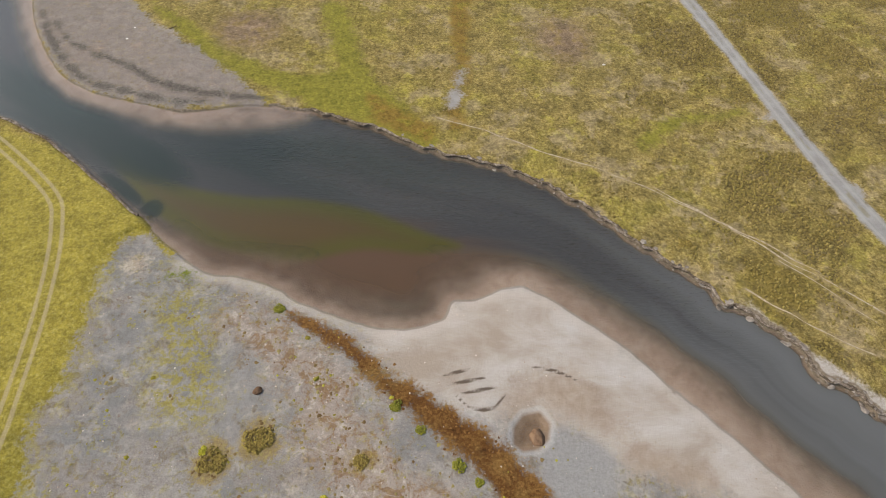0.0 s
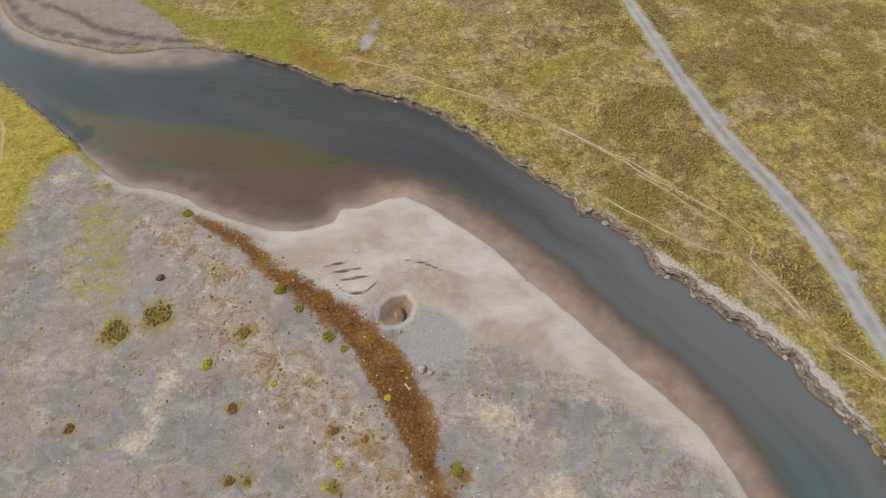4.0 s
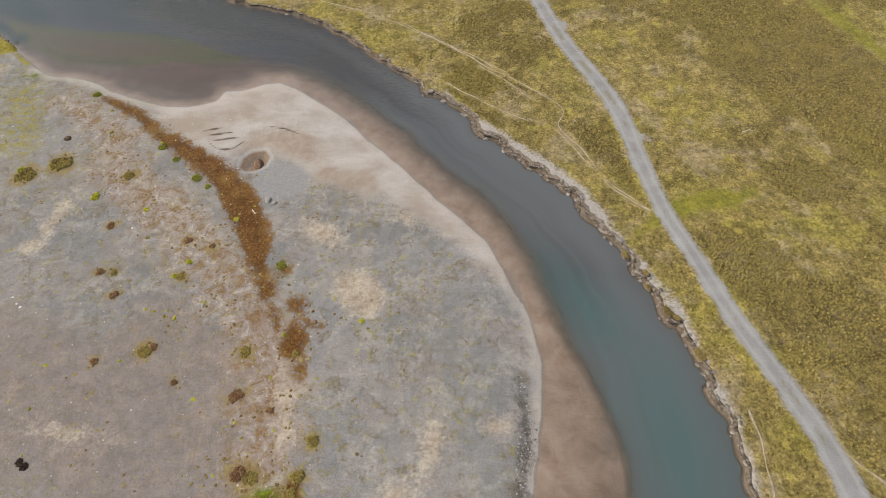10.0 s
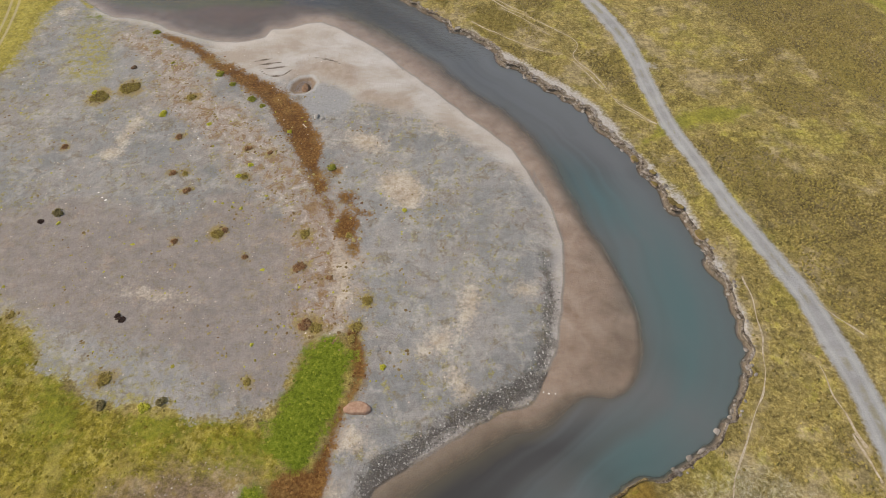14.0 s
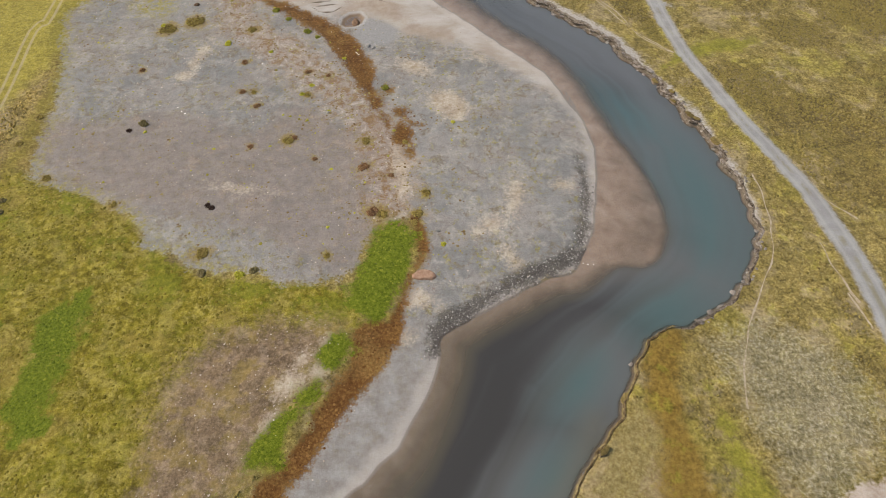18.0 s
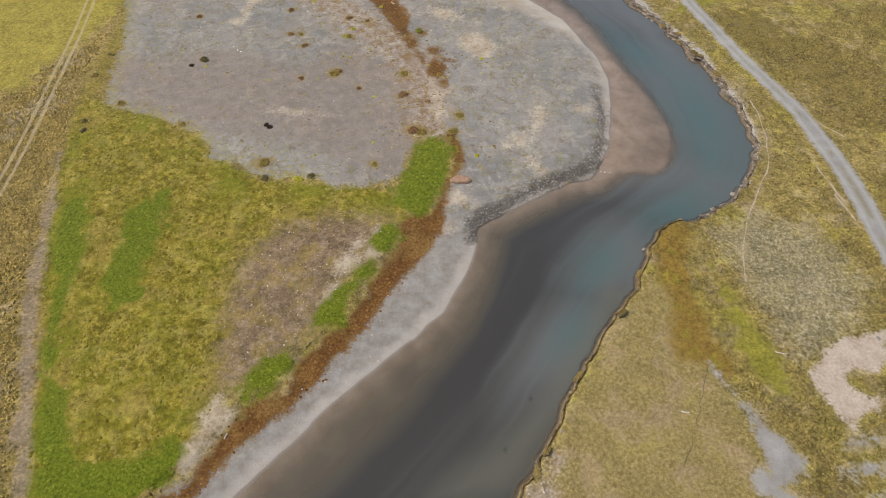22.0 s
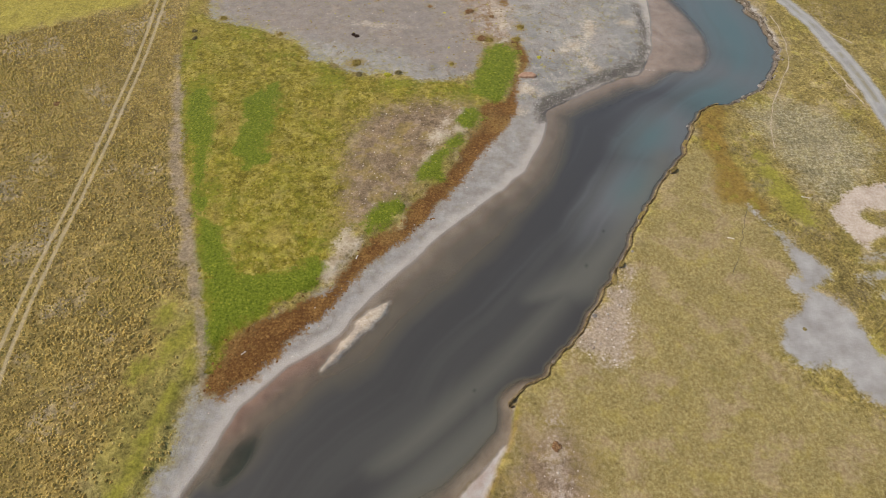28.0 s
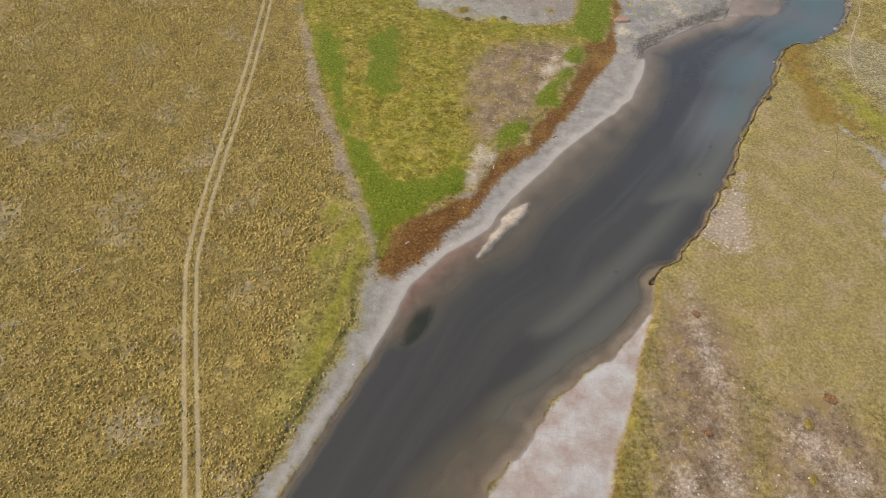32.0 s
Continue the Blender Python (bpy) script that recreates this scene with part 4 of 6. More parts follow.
    meadow = q.mix(q.math("MULTIPLY", q.step(q.noise(0.35, 6, 0.7, distortion=0.5), 0.5, 0.6), 0.55), meadow, q.colors(grit, (0.36, (0.25, 0.21, 0.045)), (0.64, (0.46, 0.39, 0.125))))
    meadow = q.mix(q.math("MULTIPLY", q.math("MULTIPLY", q.step(q.noise(0.16, 6, 0.7), 0.46, 0.57), q.step(q.attr("meadow"), 11.0, 4.0)), 0.8), meadow, q.colors(mottle, (0.3, (0.09, 0.11, 0.007)), (0.7, (0.23, 0.23, 0.022))))
    meadow = q.mix(q.math("MULTIPLY", q.step(q.noise(0.10, 5, 0.65), 0.52, 0.62), 0.5), meadow, q.colors(mottle, (0.34, (0.20, 0.145, 0.03)), (0.66, (0.36, 0.285, 0.085))))
    base = q.mix(mask("meadow", 0.5, 0.9), base, meadow)
    base = q.mix(mask("hollow", 1.2, 0.9, amount=0.95), base, q.colors(mottle, (0.32, (0.12, 0.072, 0.014)), (0.65, (0.28, 0.19, 0.04))))
    base = q.mix(q.math("MULTIPLY", mask("hollow", 2.5, 1.2), q.math("MULTIPLY", q.step(q.noise(0.35, 5, 0.7), 0.5, 0.6), 0.6)), base, q.colors(fine, (0.35, (0.13, 0.135, 0.012)), (0.65, (0.30, 0.27, 0.04))))
    # pinkish stony soil
    stony = q.colors(q.math("MULTIPLY_ADD", speck, -0.12, q.math("MULTIPLY_ADD", mid, 0.4, q.math("MULTIPLY", mottle, 0.6))), (0.38, (0.16, 0.112, 0.078)), (0.47, (0.24, 0.172, 0.125)), (0.56, (0.37, 0.295, 0.24)))
    pink = q.mix(q.math("MULTIPLY", q.step(mid, 0.47, 0.6), 0.75), stony, (0.22, 0.16, 0.05))
    pink = q.mix(q.math("MULTIPLY", q.step(q.noise(0.5, 5, 0.7), 0.5, 0.62), 0.3), pink, (0.42, 0.33, 0.27))
    base = q.mix(mask("pink", 3.0, 2.0, 0.8, amount=0.9), base, pink)
    base = q.mix(mask("bankstones", 1.5, 1.6, amount=0.8), base, q.colors(mottle, (0.34, (0.20, 0.145, 0.09)), (0.5, (0.36, 0.29, 0.235)), (0.64, (0.52, 0.45, 0.41))))
    base = q.mix(mask("ditch", 0.7, 0.8, amount=0.75), base, q.colors(mottle, (0.34, (0.17, 0.13, 0.09)), (0.66, (0.37, 0.30, 0.24))))
    # gravel flat
    grain = q.math("MULTIPLY_ADD", grit, 0.6, q.math("MULTIPLY", q.noise(3.1, 5, 0.8), 0.4))
    stone = q.colors(grain, (0.36, (0.155, 0.156, 0.155)), (0.5, (0.21, 0.211, 0.21)), (0.64, (0.275, 0.272, 0.267)))
    stone = q.mix(q.math("MULTIPLY", q.step(q.noise(0.07, 6, 0.68), 0.45, 0.58), 0.7), stone, q.colors(grit, (0.36, (0.16, 0.143, 0.132)), (0.64, (0.37, 0.335, 0.31))))
    stone = q.mix(q.math("MULTIPLY", q.step(q.noise(0.16, 8, 0.74), 0.54, 0.66), 0.4), stone, q.colors(fine, (0.3, (0.34, 0.28, 0.22)), (0.7, (0.58, 0.53, 0.47))))
    stone = q.mix(q.math("MULTIPLY", q.step(q.noise(0.42, 6, 0.74), 0.575, 0.63), 0.7), stone, q.colors(fine, (0.35, (0.16, 0.14, 0.03)), (0.7, (0.38, 0.34, 0.08))))
    stone = q.mix(q.math("MULTIPLY", q.step(q.noise(0.8, 5, 0.72), 0.60, 0.66), 0.55), stone, (0.18, 0.12, 0.08))
    stone = q.mix(q.math("MULTIPLY", q.step(q.noise(0.03, 5, 0.6, distortion=0.8), 0.44, 0.58), 0.35), stone, q.colors(grit, (0.36, (0.22, 0.215, 0.21)), (0.64, (0.42, 0.41, 0.40))))
    rosy = q.colors(q.math("MULTIPLY_ADD", mid, 0.18, q.math("MULTIPLY", grain, 0.82)), (0.37, (0.175, 0.147, 0.133)), (0.5, (0.235, 0.2, 0.182)), (0.63, (0.305, 0.265, 0.245)))
    rosy = q.mix(q.math("MULTIPLY", q.step(q.noise(0.25, 6, 0.72), 0.54, 0.64), 0.6), rosy, q.colors(fine, (0.35, (0.24, 0.165, 0.12)), (0.65, (0.40, 0.31, 0.25))))
    rosy = q.mix(q.math("MULTIPLY", q.step(q.noise(1.4, 6, 0.78), 0.56, 0.62), 0.7), rosy, q.colors(fine, (0.35, (0.12, 0.085, 0.05)), (0.65, (0.30, 0.25, 0.09))))
    stone = q.mix(q.math("MULTIPLY", q.step(q.noise(0.22, 8, 0.72, distortion=0.6), 0.49, 0.62), 0.75), stone, q.colors(fine, (0.35, (0.27, 0.255, 0.235)), (0.65, (0.40, 0.38, 0.35))))
    stone = q.mix(q.math("MULTIPLY", q.step(q.noise(0.37, 8, 0.74, distortion=0.5), 0.54, 0.62), 0.75), stone, q.colors(fine, (0.35, (0.13, 0.105, 0.08)), (0.65, (0.25, 0.215, 0.16))))
    weeds = q.math("MULTIPLY", q.step(q.noise(0.055, 4, 0.6), 0.44, 0.56), q.step(q.noise(0.9, 6, 0.78), 0.53, 0.6))
    stone = q.mix(q.math("MULTIPLY", weeds, 0.65), stone, q.colors(fine, (0.35, (0.15, 0.125, 0.035)), (0.65, (0.33, 0.295, 0.08))))
    drift = q.step(q.noise(0.5, 6, 0.7, stretch=(35, (0.35, 1.6, 1)), distortion=0.6), 0.57, 0.66)
    stone = q.mix(q.math("MULTIPLY", drift, 0.15), stone, (0.43, 0.41, 0.385))
    stone = q.mix(mask("mauve", 3.0, 1.8, amount=0.7), stone, rosy)
    stone = q.mix(1.0, stone, q.colors(q.noise(0.55, 5, 0.72, distortion=0.5), (0.36, (0.88, 0.88, 0.87)), (0.5, (1.01, 1.01, 1.01)), (0.64, (1.14, 1.135, 1.12))), "MULTIPLY")
    weedy = q.math("MULTIPLY", mask("weedy", 2.5, 1.2), q.step(q.noise(0.8, 6, 0.75), 0.44, 0.56))
    stone = q.mix(q.math("MULTIPLY", weedy, 0.8), stone, q.colors(mottle, (0.34, (0.17, 0.14, 0.035)), (0.5, (0.29, 0.255, 0.05)), (0.66, (0.40, 0.36, 0.10))))
    tufty = q.math("MULTIPLY_ADD", q.noise(1.25, 5, 0.75, distortion=0.5), 0.65, q.math("MULTIPLY", q.noise(0.3, 4, 0.7), 0.35))
    base = q.mix(q.math("MULTIPLY_ADD", mask("straw", 2.5, 1.0), -0.4, 0.8) if "straw" in covers else 0.8, base, q.colors(tufty, (0.38, (0.5, 0.5, 0.47)), (0.5, (0.97, 0.97, 0.96)), (0.61, (1.38, 1.36, 1.3))), "MULTIPLY")
    base = q.mix(mask("gravel", 0.7, 1.3), base, stone)
    sere = q.noise(0.45, 8, 0.78, distortion=0.6)
    fringe = q.mix(q.math("MULTIPLY", q.step(sere, 0.46, 0.40), 0.7), q.mix(0.5, stone, (0.36, 0.275, 0.215)), q.colors(fine, (0.35, (0.42, 0.36, 0.31)), (0.65, (0.60, 0.54, 0.48))))
    fringe = q.mix(q.math("MULTIPLY", q.step(sere, 0.5, 0.57), 0.9), fringe, q.colors(mottle, (0.34, (0.12, 0.058, 0.022)), (0.5, (0.22, 0.125, 0.05)), (0.66, (0.34, 0.23, 0.10))))
    fringe = q.mix(q.math("MULTIPLY", q.step(q.noise(0.7, 6, 0.75), 0.57, 0.63), 0.7), fringe, q.colors(mottle, (0.34, (0.17, 0.13, 0.035)), (0.66, (0.36, 0.31, 0.085))))
    base = q.mix(mask("fringe", 2.8, 2.2, amount=0.85), base, fringe)
    base = q.mix(mask("scrub", 0.7, 0.6, amount=0.8), base, q.colors(mottle, (0.34, (0.13, 0.085, 0.035)), (0.5, (0.25, 0.18, 0.06)), (0.66, (0.36, 0.30, 0.08))))
    silt = q.colors(q.noise(0.5, 6, 0.7), (0.36, (0.225, 0.205, 0.188)), (0.5, (0.28, 0.265, 0.25)), (0.64, (0.345, 0.335, 0.325)))
    base = q.mix(mask("silt", 1.5, 0.8, amount=0.8), base, silt)
    base = q.mix(mask("channel", 0.6, 0.3, amount=0.85), base, (0.20, 0.14, 0.11))
    base = q.mix(mask("bar", 0.5, 0.2), base, q.colors(q.noise(0.2, 6, 0.65), (0.36, (0.31, 0.24, 0.205)), (0.5, (0.37, 0.335, 0.315)), (0.62, (0.43, 0.42, 0.42))))
    # sand
    sand = q.colors(q.noise(0.12, 7, 0.62, stretch=(40, (0.7, 1.2, 1)), distortion=0.3), (0.36, (0.35, 0.30, 0.25)), (0.5, (0.43, 0.395, 0.36)), (0.64, (0.50, 0.49, 0.475)))
    sand = q.mix(q.math("MULTIPLY", q.step(grit, 0.5, 0.7), 0.25), sand, (0.35, 0.30, 0.26))
    base = q.mix(mask("sand", 2.0, 1.0), base, sand)
    base = q.mix(mask("tan", 2.0, 1.0, amount=0.7), base, q.colors(q.noise(0.35, 6, 0.7, distortion=0.4), (0.36, (0.26, 0.19, 0.135)), (0.64, (0.38, 0.32, 0.26))))
    base = q.mix(mask("tongue", 0.8, 0.5, amount=0.85), base, q.colors(mottle, (0.34, (0.22, 0.22, 0.22)), (0.66, (0.36, 0.362, 0.365))))
    near = q.math("SUBTRACT", q.math("MULTIPLY", q.math("SUBTRACT", mid, 0.5), 3.0), q.attr("near"))
    base = q.mix(q.math("MULTIPLY", q.math("MULTIPLY", q.step(near, -2.6, -0.4), q.step(q.attr("gravel"), 0.0, 1.6)), 0.6), base, q.colors(grit, (0.3, (0.40, 0.36, 0.33)), (0.7, (0.58, 0.54, 0.50))))
    base = q.mix(mask("cracked", 1.2, 0.9, amount=0.8), base, q.colors(q.math("MULTIPLY_ADD", mid, 0.5, q.math("MULTIPLY", fine, 0.5)), (0.38, (0.30, 0.23, 0.16)), (0.6, (0.58, 0.51, 0.42))))
    base = q.mix(q.math("MULTIPLY", mask("cracked", 0.8, 0.5, -0.8), q.math("MULTIPLY", q.step(q.noise(1.1, 4, 0.7), 0.54, 0.6), 0.7)), base, q.colors(fine, (0.35, (0.20, 0.145, 0.085)), (0.65, (0.33, 0.255, 0.165))))
    base = q.mix(mask("wet", 0.9, 1.0, -0.1, amount=0.85), base, q.colors(q.math("MULTIPLY_ADD", grit, 0.75, q.math("MULTIPLY", mid, 0.25)), (0.42, (0.02, 0.018, 0.016)), (0.53, (0.075, 0.068, 0.06)), (0.64, (0.28, 0.26, 0.235))))
    if "pool" in covers:
        base = q.mix(q.math("MULTIPLY", q.step(q.attr("pool"), -0.8, -0.3), 0.4), base, q.colors(grit, (0.35, (0.40, 0.40, 0.40)), (0.65, (0.55, 0.545, 0.535))))
        base = q.mix(q.step(q.attr("pool"), -0.15, 0.5), base, q.colors(mid, (0.35, (0.17, 0.12, 0.08)), (0.65, (0.30, 0.225, 0.165))))
    base = q.mix(mask("cut", 0.12, 0.03), base, (0.12, 0.095, 0.075))
    # rusty sedge
    rust = q.colors(q.math("MULTIPLY_ADD", fine, 0.6, q.math("MULTIPLY", mid, 0.4)), (0.34, (0.05, 0.02, 0.007)), (0.5, (0.125, 0.058, 0.016)), (0.66, (0.245, 0.14, 0.042)))
    rust = q.mix(q.math("MULTIPLY", q.step(q.noise(0.12, 5, 0.65), 0.48, 0.62), 0.5), rust, q.colors(mottle, (0.34, (0.12, 0.066, 0.02)), (0.5, (0.24, 0.15, 0.046)), (0.66, (0.36, 0.26, 0.10))))
    base = q.mix(mask("rust", 0.7, 0.9), base, rust)
    green = q.colors(mottle, (0.36, (0.045, 0.068, 0.004)), (0.5, (0.108, 0.142, 0.008)), (0.64, (0.23, 0.25, 0.026)))
    base = q.mix(mask("green", 0.8, 1.1), base, green)
    # pale silt, mud
    base = q.mix(mask("mud", 0.8, 0.9), base, q.colors(mid, (0.3, (0.24, 0.23, 0.22)), (0.7, (0.37, 0.365, 0.365))))
    base = q.mix(mask("pale", 0.5, 0.6), base, q.colors(q.math("MULTIPLY_ADD", mid, 0.5, q.math("MULTIPLY", fine, 0.5)), (0.35, (0.36, 0.28, 0.22)), (0.65, (0.56, 0.50, 0.44))))
    # foot trails, wheel ruts
    if "trail" in covers:
        base = q.mix(q.math("MULTIPLY", q.step(q.math("MULTIPLY_ADD", q.math("SUBTRACT", mid, 0.5), 6.0, q.attr("trail")), 0.9, -0.4), 0.25), base, (0.42, 0.34, 0.22))
    if "track" in covers:
        rut = q.math("ABSOLUTE", q.math("SUBTRACT", q.attr("track"), 0.82))
        rut = q.step(q.math("MULTIPLY_ADD", q.math("SUBTRACT", fine, 0.5), 0.5, rut), 0.42, 0.16)
        base = q.mix(q.math("MULTIPLY", rut, 0.55), base, q.colors(grit, (0.3, (0.36, 0.29, 0.17)), (0.7, (0.54, 0.47, 0.34))))
    # gravel road
    lane = q.math("ABSOLUTE", q.math("SUBTRACT", q.attr("road"), 0.75))
    road = q.colors(q.math("MULTIPLY_ADD", grit, 0.5, q.math("MULTIPLY", mid, 0.5)), (0.38, (0.24, 0.24, 0.24)), (0.62, (0.36, 0.362, 0.365)))
    road = q.mix(q.math("MULTIPLY", q.step(lane, 0.4, 0.1), 0.3), road, (0.44, 0.435, 0.42))
    road = q.mix(q.math("MULTIPLY", q.math("MULTIPLY", mask("road", 0.25, 0.12, -1.45), q.step(q.noise(0.15, 4, 0.6), 0.46, 0.56)), 0.55), road, (0.20, 0.18, 0.075))
    base = q.mix(mask("road", 0.45, 0.3), base, road)
    # cut bank: dark soil and dry rubble
    base = q.mix(mask("rubble", 0.8, 0.6), base, q.colors(mottle, (0.3, (0.24, 0.21, 0.18)), (0.5, (0.40, 0.37, 0.34)), (0.7, (0.56, 0.54, 0.51))))
    if "scarp" in covers:
        scarp = q.math("ADD", q.attr("scarp"), q.math("MULTIPLY", q.math("SUBTRACT", mid, 0.5), 0.9))
        base = q.mix(q.step(scarp, 0.45, 0.7), base, q.colors(mottle, (0.34, (0.08, 0.062, 0.045)), (0.5, (0.20, 0.165, 0.125)), (0.66, (0.37, 0.33, 0.27))))
    base = q.mix(q.step(q.attr("river"), -0.3, -0.05), base, q.mix(0.35, base, (0.06, 0.05, 0.04)))
    # river bed
    bed = q.colors(q.noise(0.3, 8, 0.66, distortion=0.3), (0.34, (0.265, 0.2, 0.158)), (0.5, (0.34, 0.268, 0.218)), (0.66, (0.40, 0.33, 0.278)))
    lower = q.node("ShaderNodeSeparateXYZ")
    q.put(lower.inputs[0], q.pos)
    bed = q.mix(q.math("MULTIPLY", q.step(lower.outputs[1], 34.0, 14.0), 0.8), bed, q.colors(q.noise(0.25, 7, 0.66, distortion=0.3), (0.34, (0.165, 0.132, 0.095)), (0.5, (0.225, 0.19, 0.148)), (0.66, (0.285, 0.25, 0.205))))
    bed = q.mix(mask("red", 2.5, 0.8, 0.5, amount=0.85), bed, q.colors(q.noise(0.4, 6, 0.7, distortion=0.5), (0.36, (0.19, 0.105, 0.08)), (0.64, (0.33, 0.21, 0.165))))
    base = q.mix(q.step(q.attr("river"), 0.0, 0.35), base, bed)
    height = q.math("ADD", q.math("MULTIPLY", grit, 0.4), fine)
    fuzz = q.surface(base, 0.95, q.bump(height, 0.7, 0.2), spec=0.12)
    fuzz.inputs["Sheen Weight"].default_value, fuzz.inputs["Sheen Roughness"].default_value = 0.15, 0.5
    fuzz.inputs["Sheen Tint"].default_value = (1.0, 0.86, 0.62, 1)
    return m


def water_material():
    m = material("river_water")
    q = Nodes(m)
    depth = q.attr("depth")
    flow = q.node("ShaderNodeCombineXYZ")
    q.put(flow.inputs[0], q.attr("flow"))
    q.put(flow.inputs[1], q.attr("across"))
    streak = q.noise(0.8, 2, 0.5, vector=flow.outputs[0], distortion=0.5)
    depth2 = q.math("MULTIPLY", depth, q.math("MULTIPLY_ADD", streak, 0.5, 0.78))
    murk = q.math("SUBTRACT", 1.0, q.math("POWER", 2.718, q.math("MULTIPLY", q.math("POWER", q.math("MULTIPLY", depth2, 1.9), 1.5), -1.0)))
    body = q.colors(q.math("MULTIPLY", depth2, 0.6), (0.0, (0.21, 0.165, 0.125)), (0.25, (0.145, 0.118, 0.083)), (0.48, (0.09, 0.08, 0.06)), (0.8, (0.047, 0.046, 0.044)))
    waver = q.math("MULTIPLY", q.math("SUBTRACT", streak, 0.5), 1.3)
    body = q.mix(q.math("MULTIPLY", q.step(q.math("ADD", waver, q.attr("milky")), -0.6, 0.8), q.math("MULTIPLY", q.step(depth, 0.3, 1.0), 0.85)), body, (0.132, 0.138, 0.14))
    body = q.mix(q.math("MULTIPLY", q.step(q.math("ADD", waver, q.attr("teal")), -0.5, 1.2), 0.6), body, (0.055, 0.125, 0.128))
    body = q.mix(q.math("MULTIPLY", q.step(q.math("ADD", waver, q.attr("plume")), -2.2, 3.2), 0.7), body, (0.125, 0.124, 0.102))
    body = q.mix(q.math("MULTIPLY", q.step(q.noise(0.55, 3, 0.5, vector=flow.outputs[0], distortion=0.5), 0.48, 0.7), 0.35), body, (0.085, 0.086, 0.078))
    body = q.mix(q.math("MULTIPLY", q.step(q.math("ADD", waver, q.attr("peat")), -0.6, 0.6), 0.8), body, (0.105, 0.057, 0.027))
    body = q.mix(q.math("MULTIPLY", q.step(q.attr("olive"), -0.8, 1.2), 0.88), body, q.mix(q.step(q.attr("olive"), 1.0, 5.0), (0.070, 0.066, 0.008), (0.078, 0.053, 0.014)))
    body = q.mix(q.math("MULTIPLY", q.step(q.math("MULTIPLY_ADD", waver, 0.5, q.attr("weed")), -0.3, 0.5), 0.88), body, (0.006, 0.018, 0.011))
    ripple = q.noise(1.5, 3, 0.6, stretch=(75, (0.45, 1.6, 1)), distortion=0.3)
    normal = q.bump(q.math("MULTIPLY", ripple, q.math("MULTIPLY_ADD", q.step(q.attr("ripple"), -0.6, 0.5), 0.9, 0.1)), 1.0, 0.3)
    diffuse = q.node("ShaderNodeBsdfDiffuse")
    q.put(diffuse.inputs["Color"], body)
    clear = q.node("ShaderNodeBsdfTransparent")
    clear.inputs["Color"].default_value = (0.95, 0.93, 0.90, 1)
    inner = q.node("ShaderNodeMixShader")
    q.put(inner.inputs[0], murk)
    q.t.links.new(clear.outputs[0], inner.inputs[1])
    q.t.links.new(diffuse.outputs[0], inner.inputs[2])
    gloss = q.node("ShaderNodeBsdfGlossy")
    gloss.inputs["Roughness"].default_value = 0.12
    gloss.inputs["Color"].default_value = (0.98, 0.98, 0.96, 1)
    q.put(gloss.inputs["Normal"], normal)
    facing = q.node("ShaderNodeLayerWeight")
    facing.inputs["Blend"].default_value = 0.5
    q.put(facing.inputs["Normal"], normal)
    shine = q.math("MULTIPLY_ADD", q.math("POWER", facing.outputs["Facing"], 2.0), 0.54, 0.02, clamp=True)
    outer = q.node("ShaderNodeMixShader")
    q.put(outer.inputs[0], shine)
    q.t.links.new(inner.outputs[0], outer.inputs[1])
    q.t.links.new(gloss.outputs[0], outer.inputs[2])
    o = q.node("ShaderNodeOutputMaterial")
    q.t.links.new(outer.outputs[0], o.inputs[0])
    return m


# ---------------------------------------------------------------- ground and river
xs, ys = grow(-150, 118, 0.5, 2400, 22), grow(-135, 212, 0.5, 2400, 22)
gx, gy = np.meshgrid(xs, ys)
cover = plan(gx.ravel(), gy.ravel())
me, _ = sheet("ground", xs, ys, cover["z"])
for key in ("river", "gravel", "bar", "sand", "rust", "green", "lush", "meadow", "pink", "mud", "pale", "road", "track", "trail", "fringe", "yellow", "cracked", "wet",
            "hollow", "straw", "grey", "dark", "cut", "near", "scarp", "rubble", "ditch", "scrub", "silt", "channel", "mauve", "bankstones", "weedy", "bushy", "grassy", "tongue", "tan", "pool", "red"):
    give(me, key, cover[key])
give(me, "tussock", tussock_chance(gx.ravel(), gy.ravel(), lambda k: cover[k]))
far_corners = np.array([(-125.0, -3000.0), (3000.0, -3000.0), (3000.0, 3000.0), (-179.5, 3000.0)])
east = (area(gx.ravel(), gy.ravel(), np.vstack([far_line, far_corners]), 1.0, False) > 0) | ((cover["river"] > 0) & (cover["far"] < cover["near"]))
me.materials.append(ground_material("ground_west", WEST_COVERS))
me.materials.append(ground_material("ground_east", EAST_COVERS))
first = np.empty(len(me.polygons) * 4, np.int32)
me.loops.foreach_get("vertex_index", first)
me.polygons.foreach_set("material_index", east[first[::4]].astype(np.int32))
ground = tagged(new("ground", me), "dry steppe river flat of grass, gravel and sand", "ground", kind="structure")

depth = WATER_Z - cover["z"]
me, index = sheet("water", xs, ys, np.full(gx.size, WATER_Z), (depth > -0.06) & ((cover["river"] > -1.0) | (cover["pool"] > -1.0)))
give(me, "depth", np.maximum(depth[index], 0.0))
def spots(*ovals):
    """How far inside the nearest of several ovals each point lies, 1 at its middle."""
    v = np.zeros(gx.size) - 1
    for cx, cy, rx, ry, turn in ovals:
        v = np.maximum(v, blot(gx.ravel(), gy.ravel(), cx, cy, rx, ry, turn) / min(rx, ry))
    return v


